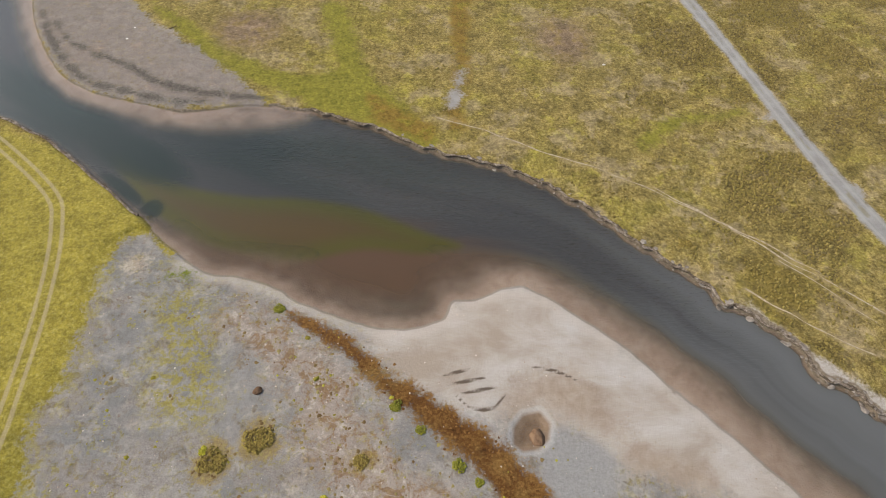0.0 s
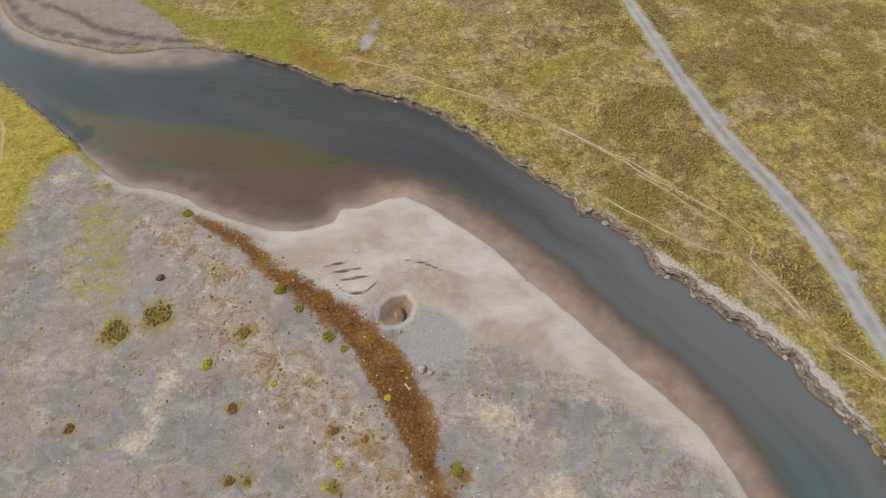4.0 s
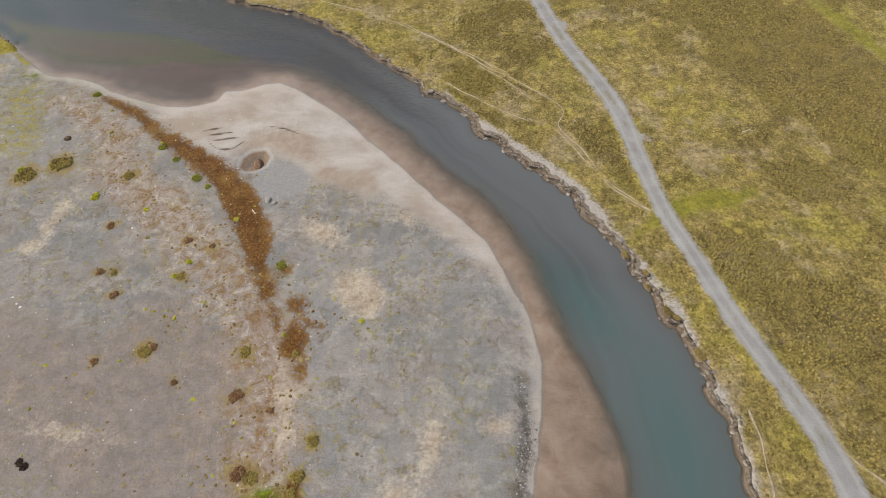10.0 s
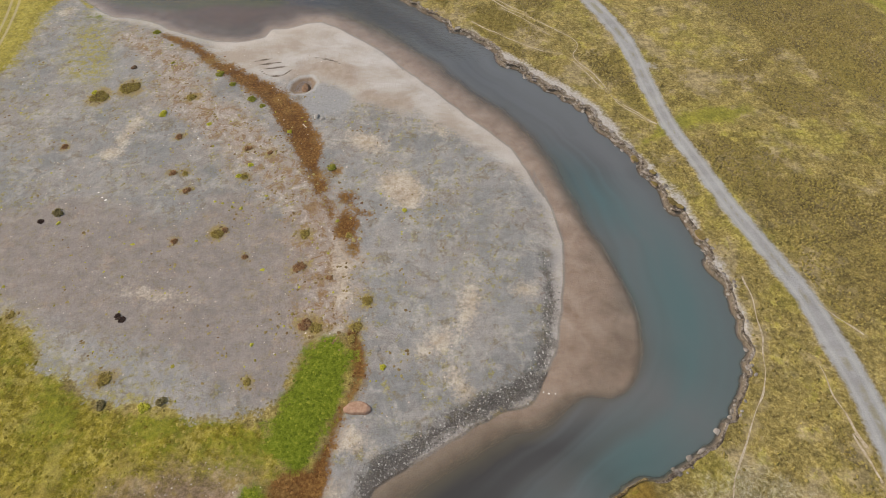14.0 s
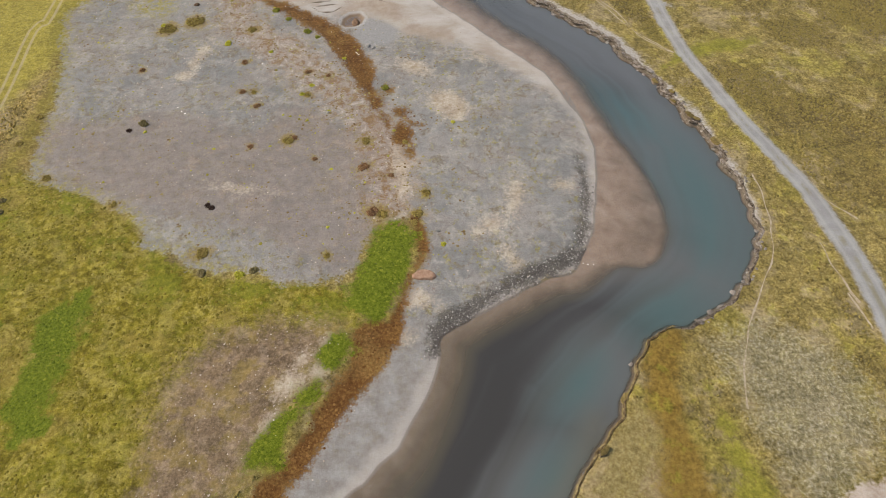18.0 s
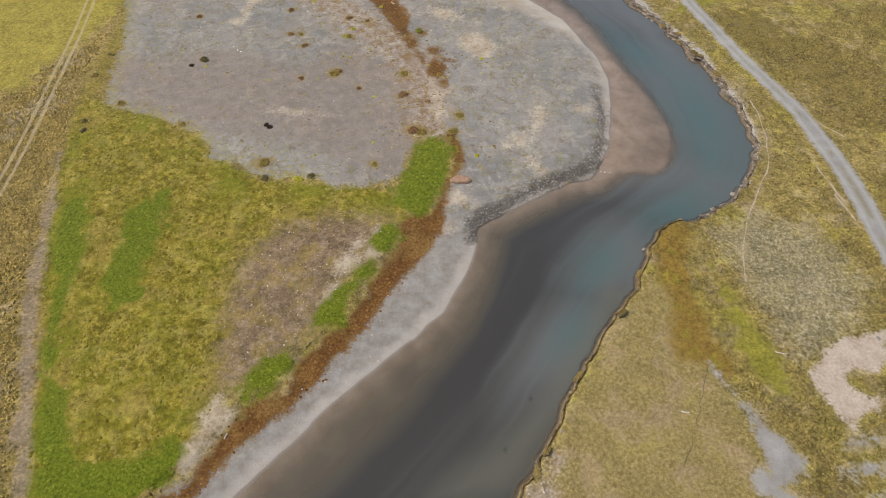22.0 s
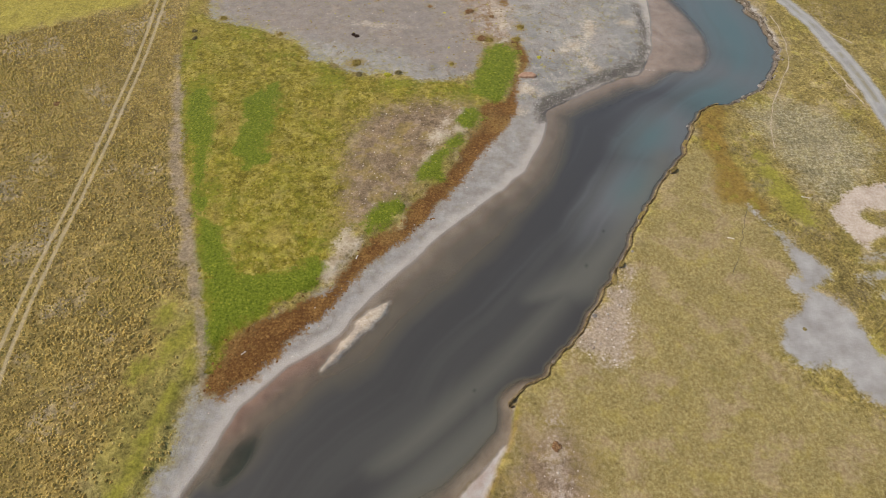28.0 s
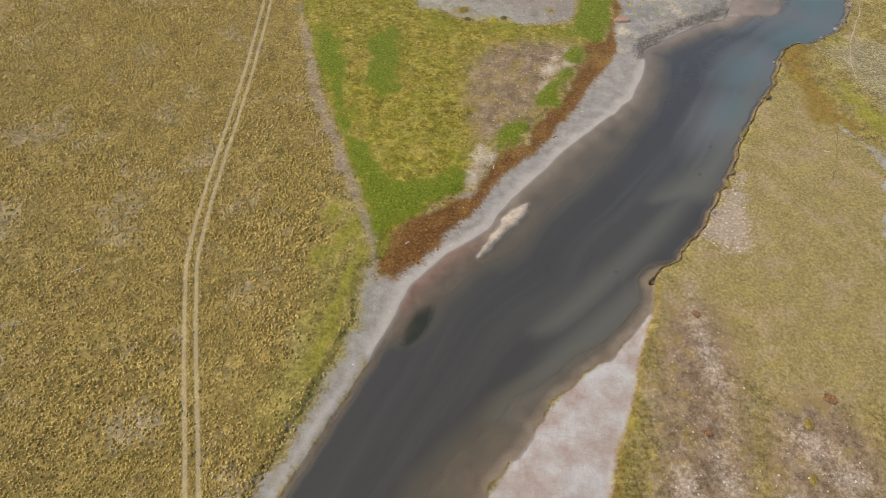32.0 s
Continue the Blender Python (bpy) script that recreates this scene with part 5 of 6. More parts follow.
give(me, "teal", spots((-112, 163, 14, 6, -40), (34, 44, 8, 20, 6), (26, 66, 5, 14, 30), (24, 22, 11, 7, 30), (9, 11, 5, 9, -35), (33, 36, 6, 10, 0), (4, -2, 4, 8, -35))[index])
give(me, "milky", spots((20, 92, 12, 42, 38), (33, 50, 12, 34, 5), (28, 30, 16, 14, 0), (12, 12, 8, 12, -35), (2, -4, 6, 13, -36))[index])
give(me, "weed", np.maximum(np.maximum(0.5 * spots((-68, 148, 50, 13, -14)) - 0.25, -1), np.maximum(0.6 * spots((-4, -12, 0.8, 1.0, 0), (-8, -19, 0.9, 1.3, 0), (-27, -40, 0.8, 0.9, 0)) - 0.4, spots((-108, 160, 22, 7, -38), (-92, 148, 14, 5, -30), (-91, 140, 6, 1.3, -40), (-85, 135.5, 2.0, 2.2, 0), (-58, -49, 1.5, 4, -30))))[index])
give(me, "ripple", spots((-40, 143, 26, 10, -18), (-10, 122, 22, 8, -40))[index])
give(me, "plume", cover["plume"][index])
share = cover["near"] / (cover["near"] + cover["far"] + 0.01)
give(me, "across", (share * 7.0)[index])
give(me, "flow", ((cover["near_along"] + cover["far_along"]) * 4.5)[index])
give(me, "peat", (blot(gx.ravel(), gy.ravel(), -56, 124, 26, 8, -8) / 8.0)[index])
give(me, "olive", cover["olive"][index])
me.materials.append(water_material())
river = tagged(new("water", me), "shallow meandering river with dark deep channel and clear pinkish shoals", "river", kind="structure")


def grid_at(values, x, y):
    """Values at points, between the grid's corners."""
    z = values.reshape(len(ys), len(xs))
    i = np.clip(np.searchsorted(xs, x) - 1, 0, len(xs) - 2)
    j = np.clip(np.searchsorted(ys, y) - 1, 0, len(ys) - 2)
    u, v = (x - xs[i]) / (xs[i + 1] - xs[i]), (y - ys[j]) / (ys[j + 1] - ys[j])
    return (z[j, i] * (1 - u) + z[j, i + 1] * u) * (1 - v) + (z[j + 1, i] * (1 - u) + z[j + 1, i + 1] * u) * v


def height_at(x, y):
    return grid_at(cover["z"], x, y)


def cover_at(key, x, y):
    return grid_at(cover[key], x, y)


# ---------------------------------------------------------------- small cover: tussocks, sedge, pebbles
def merged(name, verts, tris, mat, rounded=False):
    me = bpy.data.meshes.new(name)
    me.vertices.add(len(verts))
    me.vertices.foreach_set("co", verts.astype(np.float32).ravel())
    me.loops.add(tris.size)
    me.loops.foreach_set("vertex_index", tris.astype(np.int32).ravel())
    me.polygons.add(len(tris))
    me.polygons.foreach_set("loop_start", np.arange(0, tris.size, 3, dtype=np.int32))
    me.polygons.foreach_set("use_smooth", np.full(len(tris), rounded))
    me.update(calc_edges=True)
    me.materials.append(mat)
    return me


def tufts(name, x, y, radius, height, mat, rng, sides=5, lean=0.25):
    """Shaggy low tufts, one island each, joined."""
    n = len(x)
    z = height_at(x, y)
    turn = rng.uniform(0, 6.28, n)
    a = turn[:, None] + np.arange(sides) * (6.2832 / sides)
    low = radius[:, None] * rng.uniform(0.55, 1.3, (n, sides))
    up = low * rng.uniform(0.4, 0.65, (n, sides))
    ring1 = np.stack([x[:, None] + low * np.cos(a), y[:, None] + low * np.sin(a), np.repeat(z[:, None] - 0.04, sides, 1)], -1)
    ring2 = np.stack([x[:, None] + up * np.cos(a + 0.3), y[:, None] + up * np.sin(a + 0.3), z[:, None] + height[:, None] * rng.uniform(0.4, 0.8, (n, sides))], -1)
    tip = np.stack([x + lean * radius * rng.uniform(-1, 1, n), y + lean * radius * rng.uniform(-1, 1, n), z + height], -1)[:, None]
    verts = np.concatenate([ring1, ring2, tip], 1).reshape(-1, 3)
    k = np.arange(sides)
    nxt = (k + 1) % sides
    one = np.concatenate([np.stack([k, nxt, sides + nxt], 1), np.stack([k, sides + nxt, sides + k], 1), np.stack([sides + k, sides + nxt, np.full(sides, 2 * sides)], 1)])
    tris = (one[None] + (np.arange(n) * (2 * sides + 1))[:, None, None]).reshape(-1, 3)
    return merged(name, verts, tris, mat, True)


def scatter(lo, hi, step, rng):
    """Loose points, on average one to a square of that step."""
    n = int((hi[0] - lo[0]) * (hi[1] - lo[1]) / step**2)
    return rng.uniform(lo[0], hi[0], n), rng.uniform(lo[1], hi[1], n)


def tuft_material(name, *stops, patch=None):
    m = material(name)
    q = Nodes(m)
    rnd = q.node("ShaderNodeNewGeometry").outputs["Random Per Island"]
    v = q.math("MULTIPLY_ADD", rnd, 0.6, q.math("MULTIPLY", q.noise(2.5, 3, 0.6), 0.4))
    c = q.colors(v, *stops)
    if patch:
        c = q.mix(q.math("MULTIPLY", q.step(q.noise(0.06, 4, 0.6), 0.46, 0.6), 0.7), c, patch)
    fuzz = q.surface(c, 0.95, q.bump(q.noise(9.0, 3, 0.7), 0.35, 0.08), spec=0.1)
    fuzz.inputs["Sheen Weight"].default_value, fuzz.inputs["Sheen Roughness"].default_value = 0.15, 0.5
    fuzz.inputs["Sheen Tint"].default_value = (1.0, 0.86, 0.62, 1)
    return m


rng = np.random.RandomState(7)
straw_tuft = tuft_material("tussock_straw", (0.2, (0.14, 0.106, 0.032)), (0.5, (0.22, 0.174, 0.053)), (0.8, (0.33, 0.268, 0.09)), patch=(0.225, 0.185, 0.052))
gold_tuft = tuft_material("tussock_gold", (0.2, (0.27, 0.192, 0.054)), (0.5, (0.41, 0.30, 0.088)), (0.8, (0.54, 0.42, 0.155)), patch=(0.37, 0.285, 0.08))
for side, lo, hi in (("left", (-149, -99), (-60, 160)), ("right", (-60, -60), (117, 211))):
    px, py = scatter(lo, hi, 0.42, rng)
    chance = tussock_chance(px, py, lambda k: cover_at(k, px, py))
    ok = rng.uniform(0, 1, px.size) < chance
    px, py = px[ok], py[ok]
    size = rng.uniform(0.14, 0.34, px.size) * (1 + 0.2 * value_noise(px, py, 8.0, 33))
    ob = new("tussock_grass", tufts("tussock_grass", px, py, size, size * (rng.uniform(0.6, 1.2, px.size) if side == "left" else rng.uniform(0.5, 1.0, px.size)), gold_tuft if side == "left" else straw_tuft, rng, 4))
    tagged(ob, "dry golden tussock grass scattered over the steppe", "grass", kind="stuff")

meadow_tuft = tuft_material("meadow_tuft", (0.2, (0.12, 0.10, 0.012)), (0.5, (0.205, 0.172, 0.025)), (0.8, (0.32, 0.27, 0.07)))
px, py = scatter((-90, -45), (-10, 55), 0.62, rng)
inside = cover_at("meadow", px, py) - 20.0 * ramp(cover_at("pink", px, py), -2.5, 1) - 20.0 * ramp(cover_at("green", px, py), -0.7, 0.2)
ok = rng.uniform(0, 1, px.size) < ramp(inside, -0.3, 1.0) * (0.45 + 0.5 * value_noise(px, py, 5.0, 41))
px, py = px[ok], py[ok]
size = rng.uniform(0.18, 0.45, px.size)
tagged(new("meadow_grass", tufts("meadow_grass", px, py, size, size * 0.25, meadow_tuft, rng)), "lumpy yellow meadow grass on damp ground", "grass", kind="stuff")

green_tuft = tuft_material("green_tuft", (0.2, (0.07, 0.10, 0.007)), (0.5, (0.115, 0.15, 0.01)), (0.8, (0.22, 0.24, 0.026)))
px, py = scatter((-90, -45), (-10, 45), 0.55, rng)
ok = (cover_at("green", px, py) > 0.1) & (rng.uniform(0, 1, px.size) < 0.7)
px, py = px[ok], py[ok]
size = rng.uniform(0.15, 0.4, px.size)
tagged(new("wet_grass", tufts("wet_grass", px, py, size, size * 0.13, green_tuft, rng)), "bright green wet grass along a seep", "grass", kind="stuff")

sedge_tuft = tuft_material("sedge_tuft", (0.2, (0.09, 0.04, 0.012)), (0.5, (0.15, 0.072, 0.02)), (0.8, (0.25, 0.14, 0.045)))
px, py = scatter((-75, -50), (0, 125), 0.6, rng)
ok = rng.uniform(0, 1, px.size) < ramp(cover_at("rust", px, py), -1.2, 1.6) * 0.7 * (1 - ramp(cover_at("green", px, py), -0.5, 0.2))
px, py = px[ok], py[ok]
size = rng.uniform(0.12, 0.36, px.size)
tagged(new("rusty_sedge", tufts("rusty_sedge", px, py, size, size * 0.16, sedge_tuft, rng)), "rust-brown sedge filling an old channel", "sedge", kind="stuff")

leaf_yellow = tuft_material("herb_yellow", (0.15, (0.17, 0.14, 0.03)), (0.5, (0.27, 0.25, 0.035)), (0.85, (0.42, 0.40, 0.05)))
scrub_tuft = tuft_material("scrub_tuft", (0.15, (0.13, 0.08, 0.035)), (0.5, (0.22, 0.165, 0.07)), (0.85, (0.33, 0.29, 0.11)))
px, py = scatter((-90, 20), (0, 122), 0.5, rng)
zone = 0.3 * ramp(cover_at("fringe", px, py), -4, 1) * ramp(value_noise(px, py, 2.6, 61) + 0.6 * value_noise(px, py, 0.9, 62), -0.05, 0.5) + 0.3 * ramp(cover_at("scrub", px, py), -0.8, 0.3)
zone += 0.2 * ramp(cover_at("gravel", px, py), 1, 4) * ramp(value_noise(px, py, 3.1, 63) + 0.5 * value_noise(px, py, 1.1, 64), 0.55, 0.9)
ok = (rng.uniform(0, 1, px.size) < zone) & (cover_at("river", px, py) < -2) & (cover_at("sand", px, py) < -1)
px, py = px[ok], py[ok]
size = rng.uniform(0.12, 0.4, px.size)
tagged(new("dry_scrub", tufts("dry_scrub", px, py, size, size * 0.2, scrub_tuft, rng, 6)), "flat dry scrub in small brown and olive clumps on gravel", "scrub", kind="stuff")

px, py = scatter((-85, 25), (14, 120), 2.6, rng)
ok = (cover_at("gravel", px, py) > 1) & (px < -6) & (cover_at("sand", px, py) < -2) & (cover_at("river", px, py) < -3) & (rng.uniform(0, 1, px.size) < 0.15 + 0.5 * (value_noise(px, py, 9.0, 66) > 0.1))
px, py = px[ok], py[ok]
size = rng.uniform(0.1, 0.3, px.size) * (1 + 0.8 * (rng.uniform(0, 1, px.size) < 0.12))
tagged(new("yellow_herbs", tufts("yellow_herbs", px, py, size, size * 0.35, leaf_yellow, rng, 6)), "small yellow-green herbs dotted over gravel", "herbs", kind="stuff")

pebble_mat = tuft_material("pebble", (0.1, (0.05, 0.05, 0.05)), (0.5, (0.24, 0.23, 0.22)), (0.9, (0.55, 0.53, 0.50)))
px, py = scatter((-30, 10), (25, 62), 0.36, rng)
ok = (rng.uniform(0, 1, px.size) < 0.8 * ramp(cover_at("wet", px, py), -1.0, 0.4)) & (cover_at("river", px, py) < -0.1)
px, py = px[ok], py[ok]
size = rng.uniform(0.08, 0.2, px.size)
tagged(new("wet_pebbles", tufts("wet_pebbles", px, py, size, size * 0.8, pebble_mat, rng, 4)), "dark and pale pebbles along the bar's edge", "pebbles", kind="stuff")

stone_mat = tuft_material("field_stone", (0.1, (0.26, 0.20, 0.16)), (0.5, (0.45, 0.38, 0.32)), (0.9, (0.66, 0.60, 0.54)))
px, py = scatter((-90, -80), (5, 120), 0.6, rng)
zone = np.maximum(np.maximum(ramp(cover_at("pink", px, py), -2, 2) * 0.16, ramp(cover_at("bankstones", px, py), -1, 1) * 0.5), np.maximum(ramp(cover_at("fringe", px, py), -2, 3) * 0.14 * (1 - ramp(cover_at("rust", px, py), -1.5, 0)), ramp(cover_at("gravel", px, py), 0, 2) * 0.05))
ok = (rng.uniform(0, 1, px.size) < zone) & (cover_at("river", px, py) < -0.4)
px, py = px[ok], py[ok]
size = rng.uniform(0.06, 0.2, px.size) * (1 + 0.7 * ramp(cover_at("bankstones", px, py), -1, 1))
tagged(new("field_stones", tufts("field_stones", px, py, size, size * 0.7, stone_mat, rng, 4)), "pale loose stones on bare soil", "stones", kind="stuff")


# ---------------------------------------------------------------- things
def part(name, me, parent, label=""):
    ob = new(name, me)
    ob.parent = parent
    if label:
        ob["label"] = label
    return ob


def bm_mesh(name, bm, mat):
    me = bpy.data.meshes.new(name)
    bm.to_mesh(me)
    bm.free()
    me.materials.append(mat)
    return me


def plain_material(name, a, b, scale=3.0, bump=0.6):
    m = material(name)
    q = Nodes(m)
    local = q.node("ShaderNodeTexCoord").outputs["Object"]
    rnd = q.node("ShaderNodeObjectInfo").outputs["Random"]
    n = q.noise(scale, 4, 0.65, vector=local)
    v = q.math("MULTIPLY_ADD", rnd, 0.3, q.math("MULTIPLY", n, 0.85))
    q.surface(q.colors(v, (0.3, a), (0.8, b)), 0.92, q.bump(q.noise(scale * 3, 4, 0.7, vector=local), bump, 0.08), spec=0.15)
    return m


twig_mat = plain_material("twig", (0.10, 0.07, 0.045), (0.24, 0.18, 0.12))
leaf_mats = {
    "dark": tuft_material("leaf_dark", (0.15, (0.12, 0.095, 0.04)), (0.5, (0.20, 0.165, 0.075)), (0.85, (0.32, 0.27, 0.12))),
    "dead": tuft_material("leaf_dead", (0.15, (0.025, 0.015, 0.012)), (0.5, (0.055, 0.033, 0.026)), (0.85, (0.11, 0.07, 0.055))),
    "olive": tuft_material("leaf_olive", (0.15, (0.14, 0.10, 0.03)), (0.5, (0.25, 0.19, 0.052)), (0.85, (0.37, 0.30, 0.08))),
    "yellow": tuft_material("leaf_yellow", (0.15, (0.26, 0.25, 0.02)), (0.5, (0.42, 0.40, 0.035)), (0.85, (0.58, 0.55, 0.10))),
    "green": tuft_material("leaf_green", (0.15, (0.12, 0.13, 0.015)), (0.5, (0.21, 0.215, 0.03)), (0.85, (0.34, 0.32, 0.06))),
    "red": tuft_material("leaf_red", (0.15, (0.13, 0.062, 0.033)), (0.5, (0.23, 0.125, 0.06)), (0.85, (0.36, 0.235, 0.115))),
}


def shrub(name, kind, x, y, width, tall, label, seed):
    """A low cushion shrub: woody stems and many leaf sprays with an uneven outline."""
    r = np.random.RandomState(seed)
    base = tagged(new(name), label, "shrub", group="shrubs on the gravel flat")
    base.location = (x, y, float(height_at(np.array([x]), np.array([y]))[0]))
    base.rotation_euler = (0, 0, r.uniform(0, 6.28))
    half = width / 2
    bm = bmesh.new()
    for i in range(7):
        a, out = r.uniform(0, 6.28), half * r.uniform(0.3, 0.75)
        tip = Vector((math.cos(a) * out, math.sin(a) * out, tall * r.uniform(0.4, 0.8)))
        length = tip.length
        m = tip.to_track_quat("Z", "Y").to_matrix().to_4x4() @ Matrix.Translation((0, 0, length / 2))
        bmesh.ops.create_cone(bm, segments=5, radius1=0.035 + 0.02 * half, radius2=0.012, depth=length, matrix=m)
    part("stems", bm_mesh("stems", bm, twig_mat), base)
    lobes = [(0.0, 0.0, 1.0)] + [(math.cos(a) * 0.55, math.sin(a) * 0.55, r.uniform(0.45, 0.8)) for a in np.sort(r.uniform(0, 6.28, 6))]
    verts, tris = [], []
    count = int(150 + 70 * half)
    for i in range(count):
        lx, ly, ls = lobes[r.randint(len(lobes))]
        a, e = r.uniform(0, 6.28), math.asin(r.uniform(0.05, 1))
        shell = r.uniform(0.72, 1.08)
        d = np.array([math.cos(a) * math.cos(e), math.sin(a) * math.cos(e), math.sin(e)])
        c = np.array([lx * half * 0.75, ly * half * 0.75, 0]) + d * np.array([half * 0.6, half * 0.6, tall]) * ls * shell
        s = 0.1 + 0.09 * half * r.uniform(0.5, 1.0)
        t1 = np.cross(d, r.normal(size=3))
        t1 /= np.linalg.norm(t1) + 1e-6
        t2 = np.cross(d, t1)
        k = len(verts)
        verts += [c + t1 * s, c - 0.5 * t1 * s + 0.87 * t2 * s, c - 0.5 * t1 * s - 0.87 * t2 * s, c + d * s * 0.8]
        tris += [(k, k + 1, k + 3), (k + 1, k + 2, k + 3), (k + 2, k, k + 3)]
    verts = np.array(verts)
    verts[:, 2] = np.maximum(verts[:, 2], 0.01)
    part("foliage", merged("foliage", verts, np.array(tris), leaf_mats[kind]), base)
    return base


for i, (x, y, w) in enumerate([(-64.8, 64.2, 2.6), (-38.8, 30.3, 1.8), (-46.9, 29.7, 1.9), (48.3, 74.6, 2.0), (-85.1, 133.6, 2.4), (22.2, -31.6, 0.7), (-83.2, 45.0, 1.6), (-82.6, 42.3, 1.5)]):
    shrub("dark_shrub", "dark", x, y, w, 0.22 * w, "dark brown-green rounded shrub on bare ground", 100 + i)
for i, (x, y, w) in enumerate([(-48.8, 43.6, 1.5), (-48.0, 43.2, 1.3), (-67.1, 62.2, 1.4)]):
    shrub("dead_shrub", "dead", x, y, w, 0.3, "blackened flat dead shrub lying on grey gravel", 120 + i)
for i, (x, y, w) in enumerate(OLIVE_SHRUBS):
    shrub("cushion_shrub", "olive", x, y, w, 0.045 * w, "low olive-brown cushion shrub spread on gravel", 140 + i)
for i, (x, y, w) in enumerate([(-53.8, 88.9, 2.2), (-7.0, 63.8, 1.1), (-9.2, 34.9, 1.1), (-34.6, 74.9, 1.2), (-28.9, 83.5, 1.1), (-36.3, 72.3, 1.3), (-44.3, 85.8, 1.1), (-40.9, 29.3, 2.0), (-69.0, 95.5, 1.6)]):
    shrub("yellow_cushion", "yellow", x, y, w, 0.14 * w, "bright yellow-green cushion plant on grey gravel", 170 + i)
for i, (x, y, w) in enumerate([(-20.3, 74.0, 2.3), (-45.4, 100.9, 2.2), (-42.2, 97.5, 1.7), (-37.6, 92.9, 2.2), (-35.2, 90.8, 1.5), (-62.2, 116.1, 2.2)]):
    shrub("green_cushion", "green", x, y, w, 0.13 * w, "green cushion plant among rust-brown sedge", 190 + i)
for i, (x, y, w) in enumerate(RED_SHRUBS):
    shrub("red_shrub", "red", x, y, w, 0.11 * w, "low reddish-brown dry shrub on stony soil", 210 + i)


def stone_mesh(name, seed, mat, flat=0.6, detail=2, angular=0.35):
    bm = bmesh.new()
    bmesh.ops.create_icosphere(bm, subdivisions=detail, radius=0.5)
    off = Vector((seed * 3.7, seed * 1.3, seed * 2.1))
    for v in bm.verts:
        n = noise.noise(v.co * 2.2 + off) + 0.5 * noise.noise(v.co * 5 + off)
        v.co *= 1 + angular * n
        v.co.z *= flat
        v.co.z = max(v.co.z, -0.12)
    return bm_mesh(name, bm, mat)


rock_mat = plain_material("brown_rock", (0.07, 0.04, 0.024), (0.30, 0.20, 0.13), 2.0)
grey_rock = plain_material("grey_rock", (0.16, 0.15, 0.14), (0.42, 0.40, 0.37), 2.0)
white_rock = plain_material("white_rock", (0.55, 0.53, 0.50), (0.80, 0.78, 0.75), 2.0)


def rock(name, x, y, w, mat, label, seed, flat=0.6, sink=0.0):
    ob = tagged(new(name, stone_mesh(name, seed, mat, flat)), label, "rock")
    ob.scale = (w, w * 0.75, w)
    ob.rotation_euler = (0, 0, seed * 1.9)
    ob.location = (x, y, float(height_at(np.array([x]), np.array([y]))[0]) - sink)
    return ob


rock("boulder", -27.4, 96.3, 2.5, rock_mat, "brown boulder standing in a small scour pool", 1, 0.75, 0.02)
rock("boulder", -63.4, 103.3, 1.4, rock_mat, "reddish-brown rock on grey gravel", 2)
rock("rock", -10.2, 37.8, 1.1, grey_rock, "dark grey rock beside a dry channel", 3)
rock("rock", -24.3, 87.6, 1.5, grey_rock, "grey rock at the edge of rusty sedge", 4)
rock("rock", -23.2, 86.9, 1.0, grey_rock, "grey rock at the edge of rusty sedge", 5)
rock("rock", 46.9, -3.7, 0.7, grey_rock, "dark stone on pale dry silt", 6)
rock("rock", -30.7, 66.7, 0.6, grey_rock, "small grey stone on gravel", 7)
for i, (x, y, w) in enumerate([(-101.0, 180.9, 0.55), (-100.4, 184.8, 0.45), (12.7, 31.1, 0.3), (13.4, 30.9, 0.35), (14.3, 30.9, 0.25), (-59.6, 68.7, 0.36), (-58.6, 67.5, 0.36), (-57.8, 66.9, 0.43),
                               (-5.1, 171.5, 0.6), (-45.5, 81.9, 0.45)]):
    tagged(rock("white_stone", x, y, w, white_rock, "small white stone lying on the ground", 20 + i, 0.6), group="white stones")

# slumped block of turf-topped earth at the seep's edge
slump_mat = plain_material("slump_earth", (0.26, 0.15, 0.10), (0.46, 0.32, 0.23), 2.0)
bm = bmesh.new()
bmesh.ops.create_icosphere(bm, subdivisions=3, radius=1.0)
for v in bm.verts:
    n = noise.noise(v.co * 1.8)
    v.co = Vector((v.co.x * 1.9, v.co.y * 0.95 - 0.18 * v.co.x**2 * 1.9, max(-0.2, min(v.co.z * 0.7, 0.42)))) * (1 + 0.12 * n)
slump = tagged(new("earth_block", bm_mesh("earth_block", bm, slump_mat)), "reddish-brown slumped earth block beside green seep", "earth block")
slump.location = (-12.3, 29.0, float(height_at(np.array([-12.3]), np.array([29.0]))[0]))
slump.rotation_euler = (0, 0, radians(-4))

# driftwood
drift_mat = plain_material("driftwood", (0.46, 0.42, 0.36), (0.68, 0.63, 0.56), 6.0)
dark_wood = plain_material("dark_wood", (0.07, 0.05, 0.035), (0.18, 0.13, 0.09), 6.0)


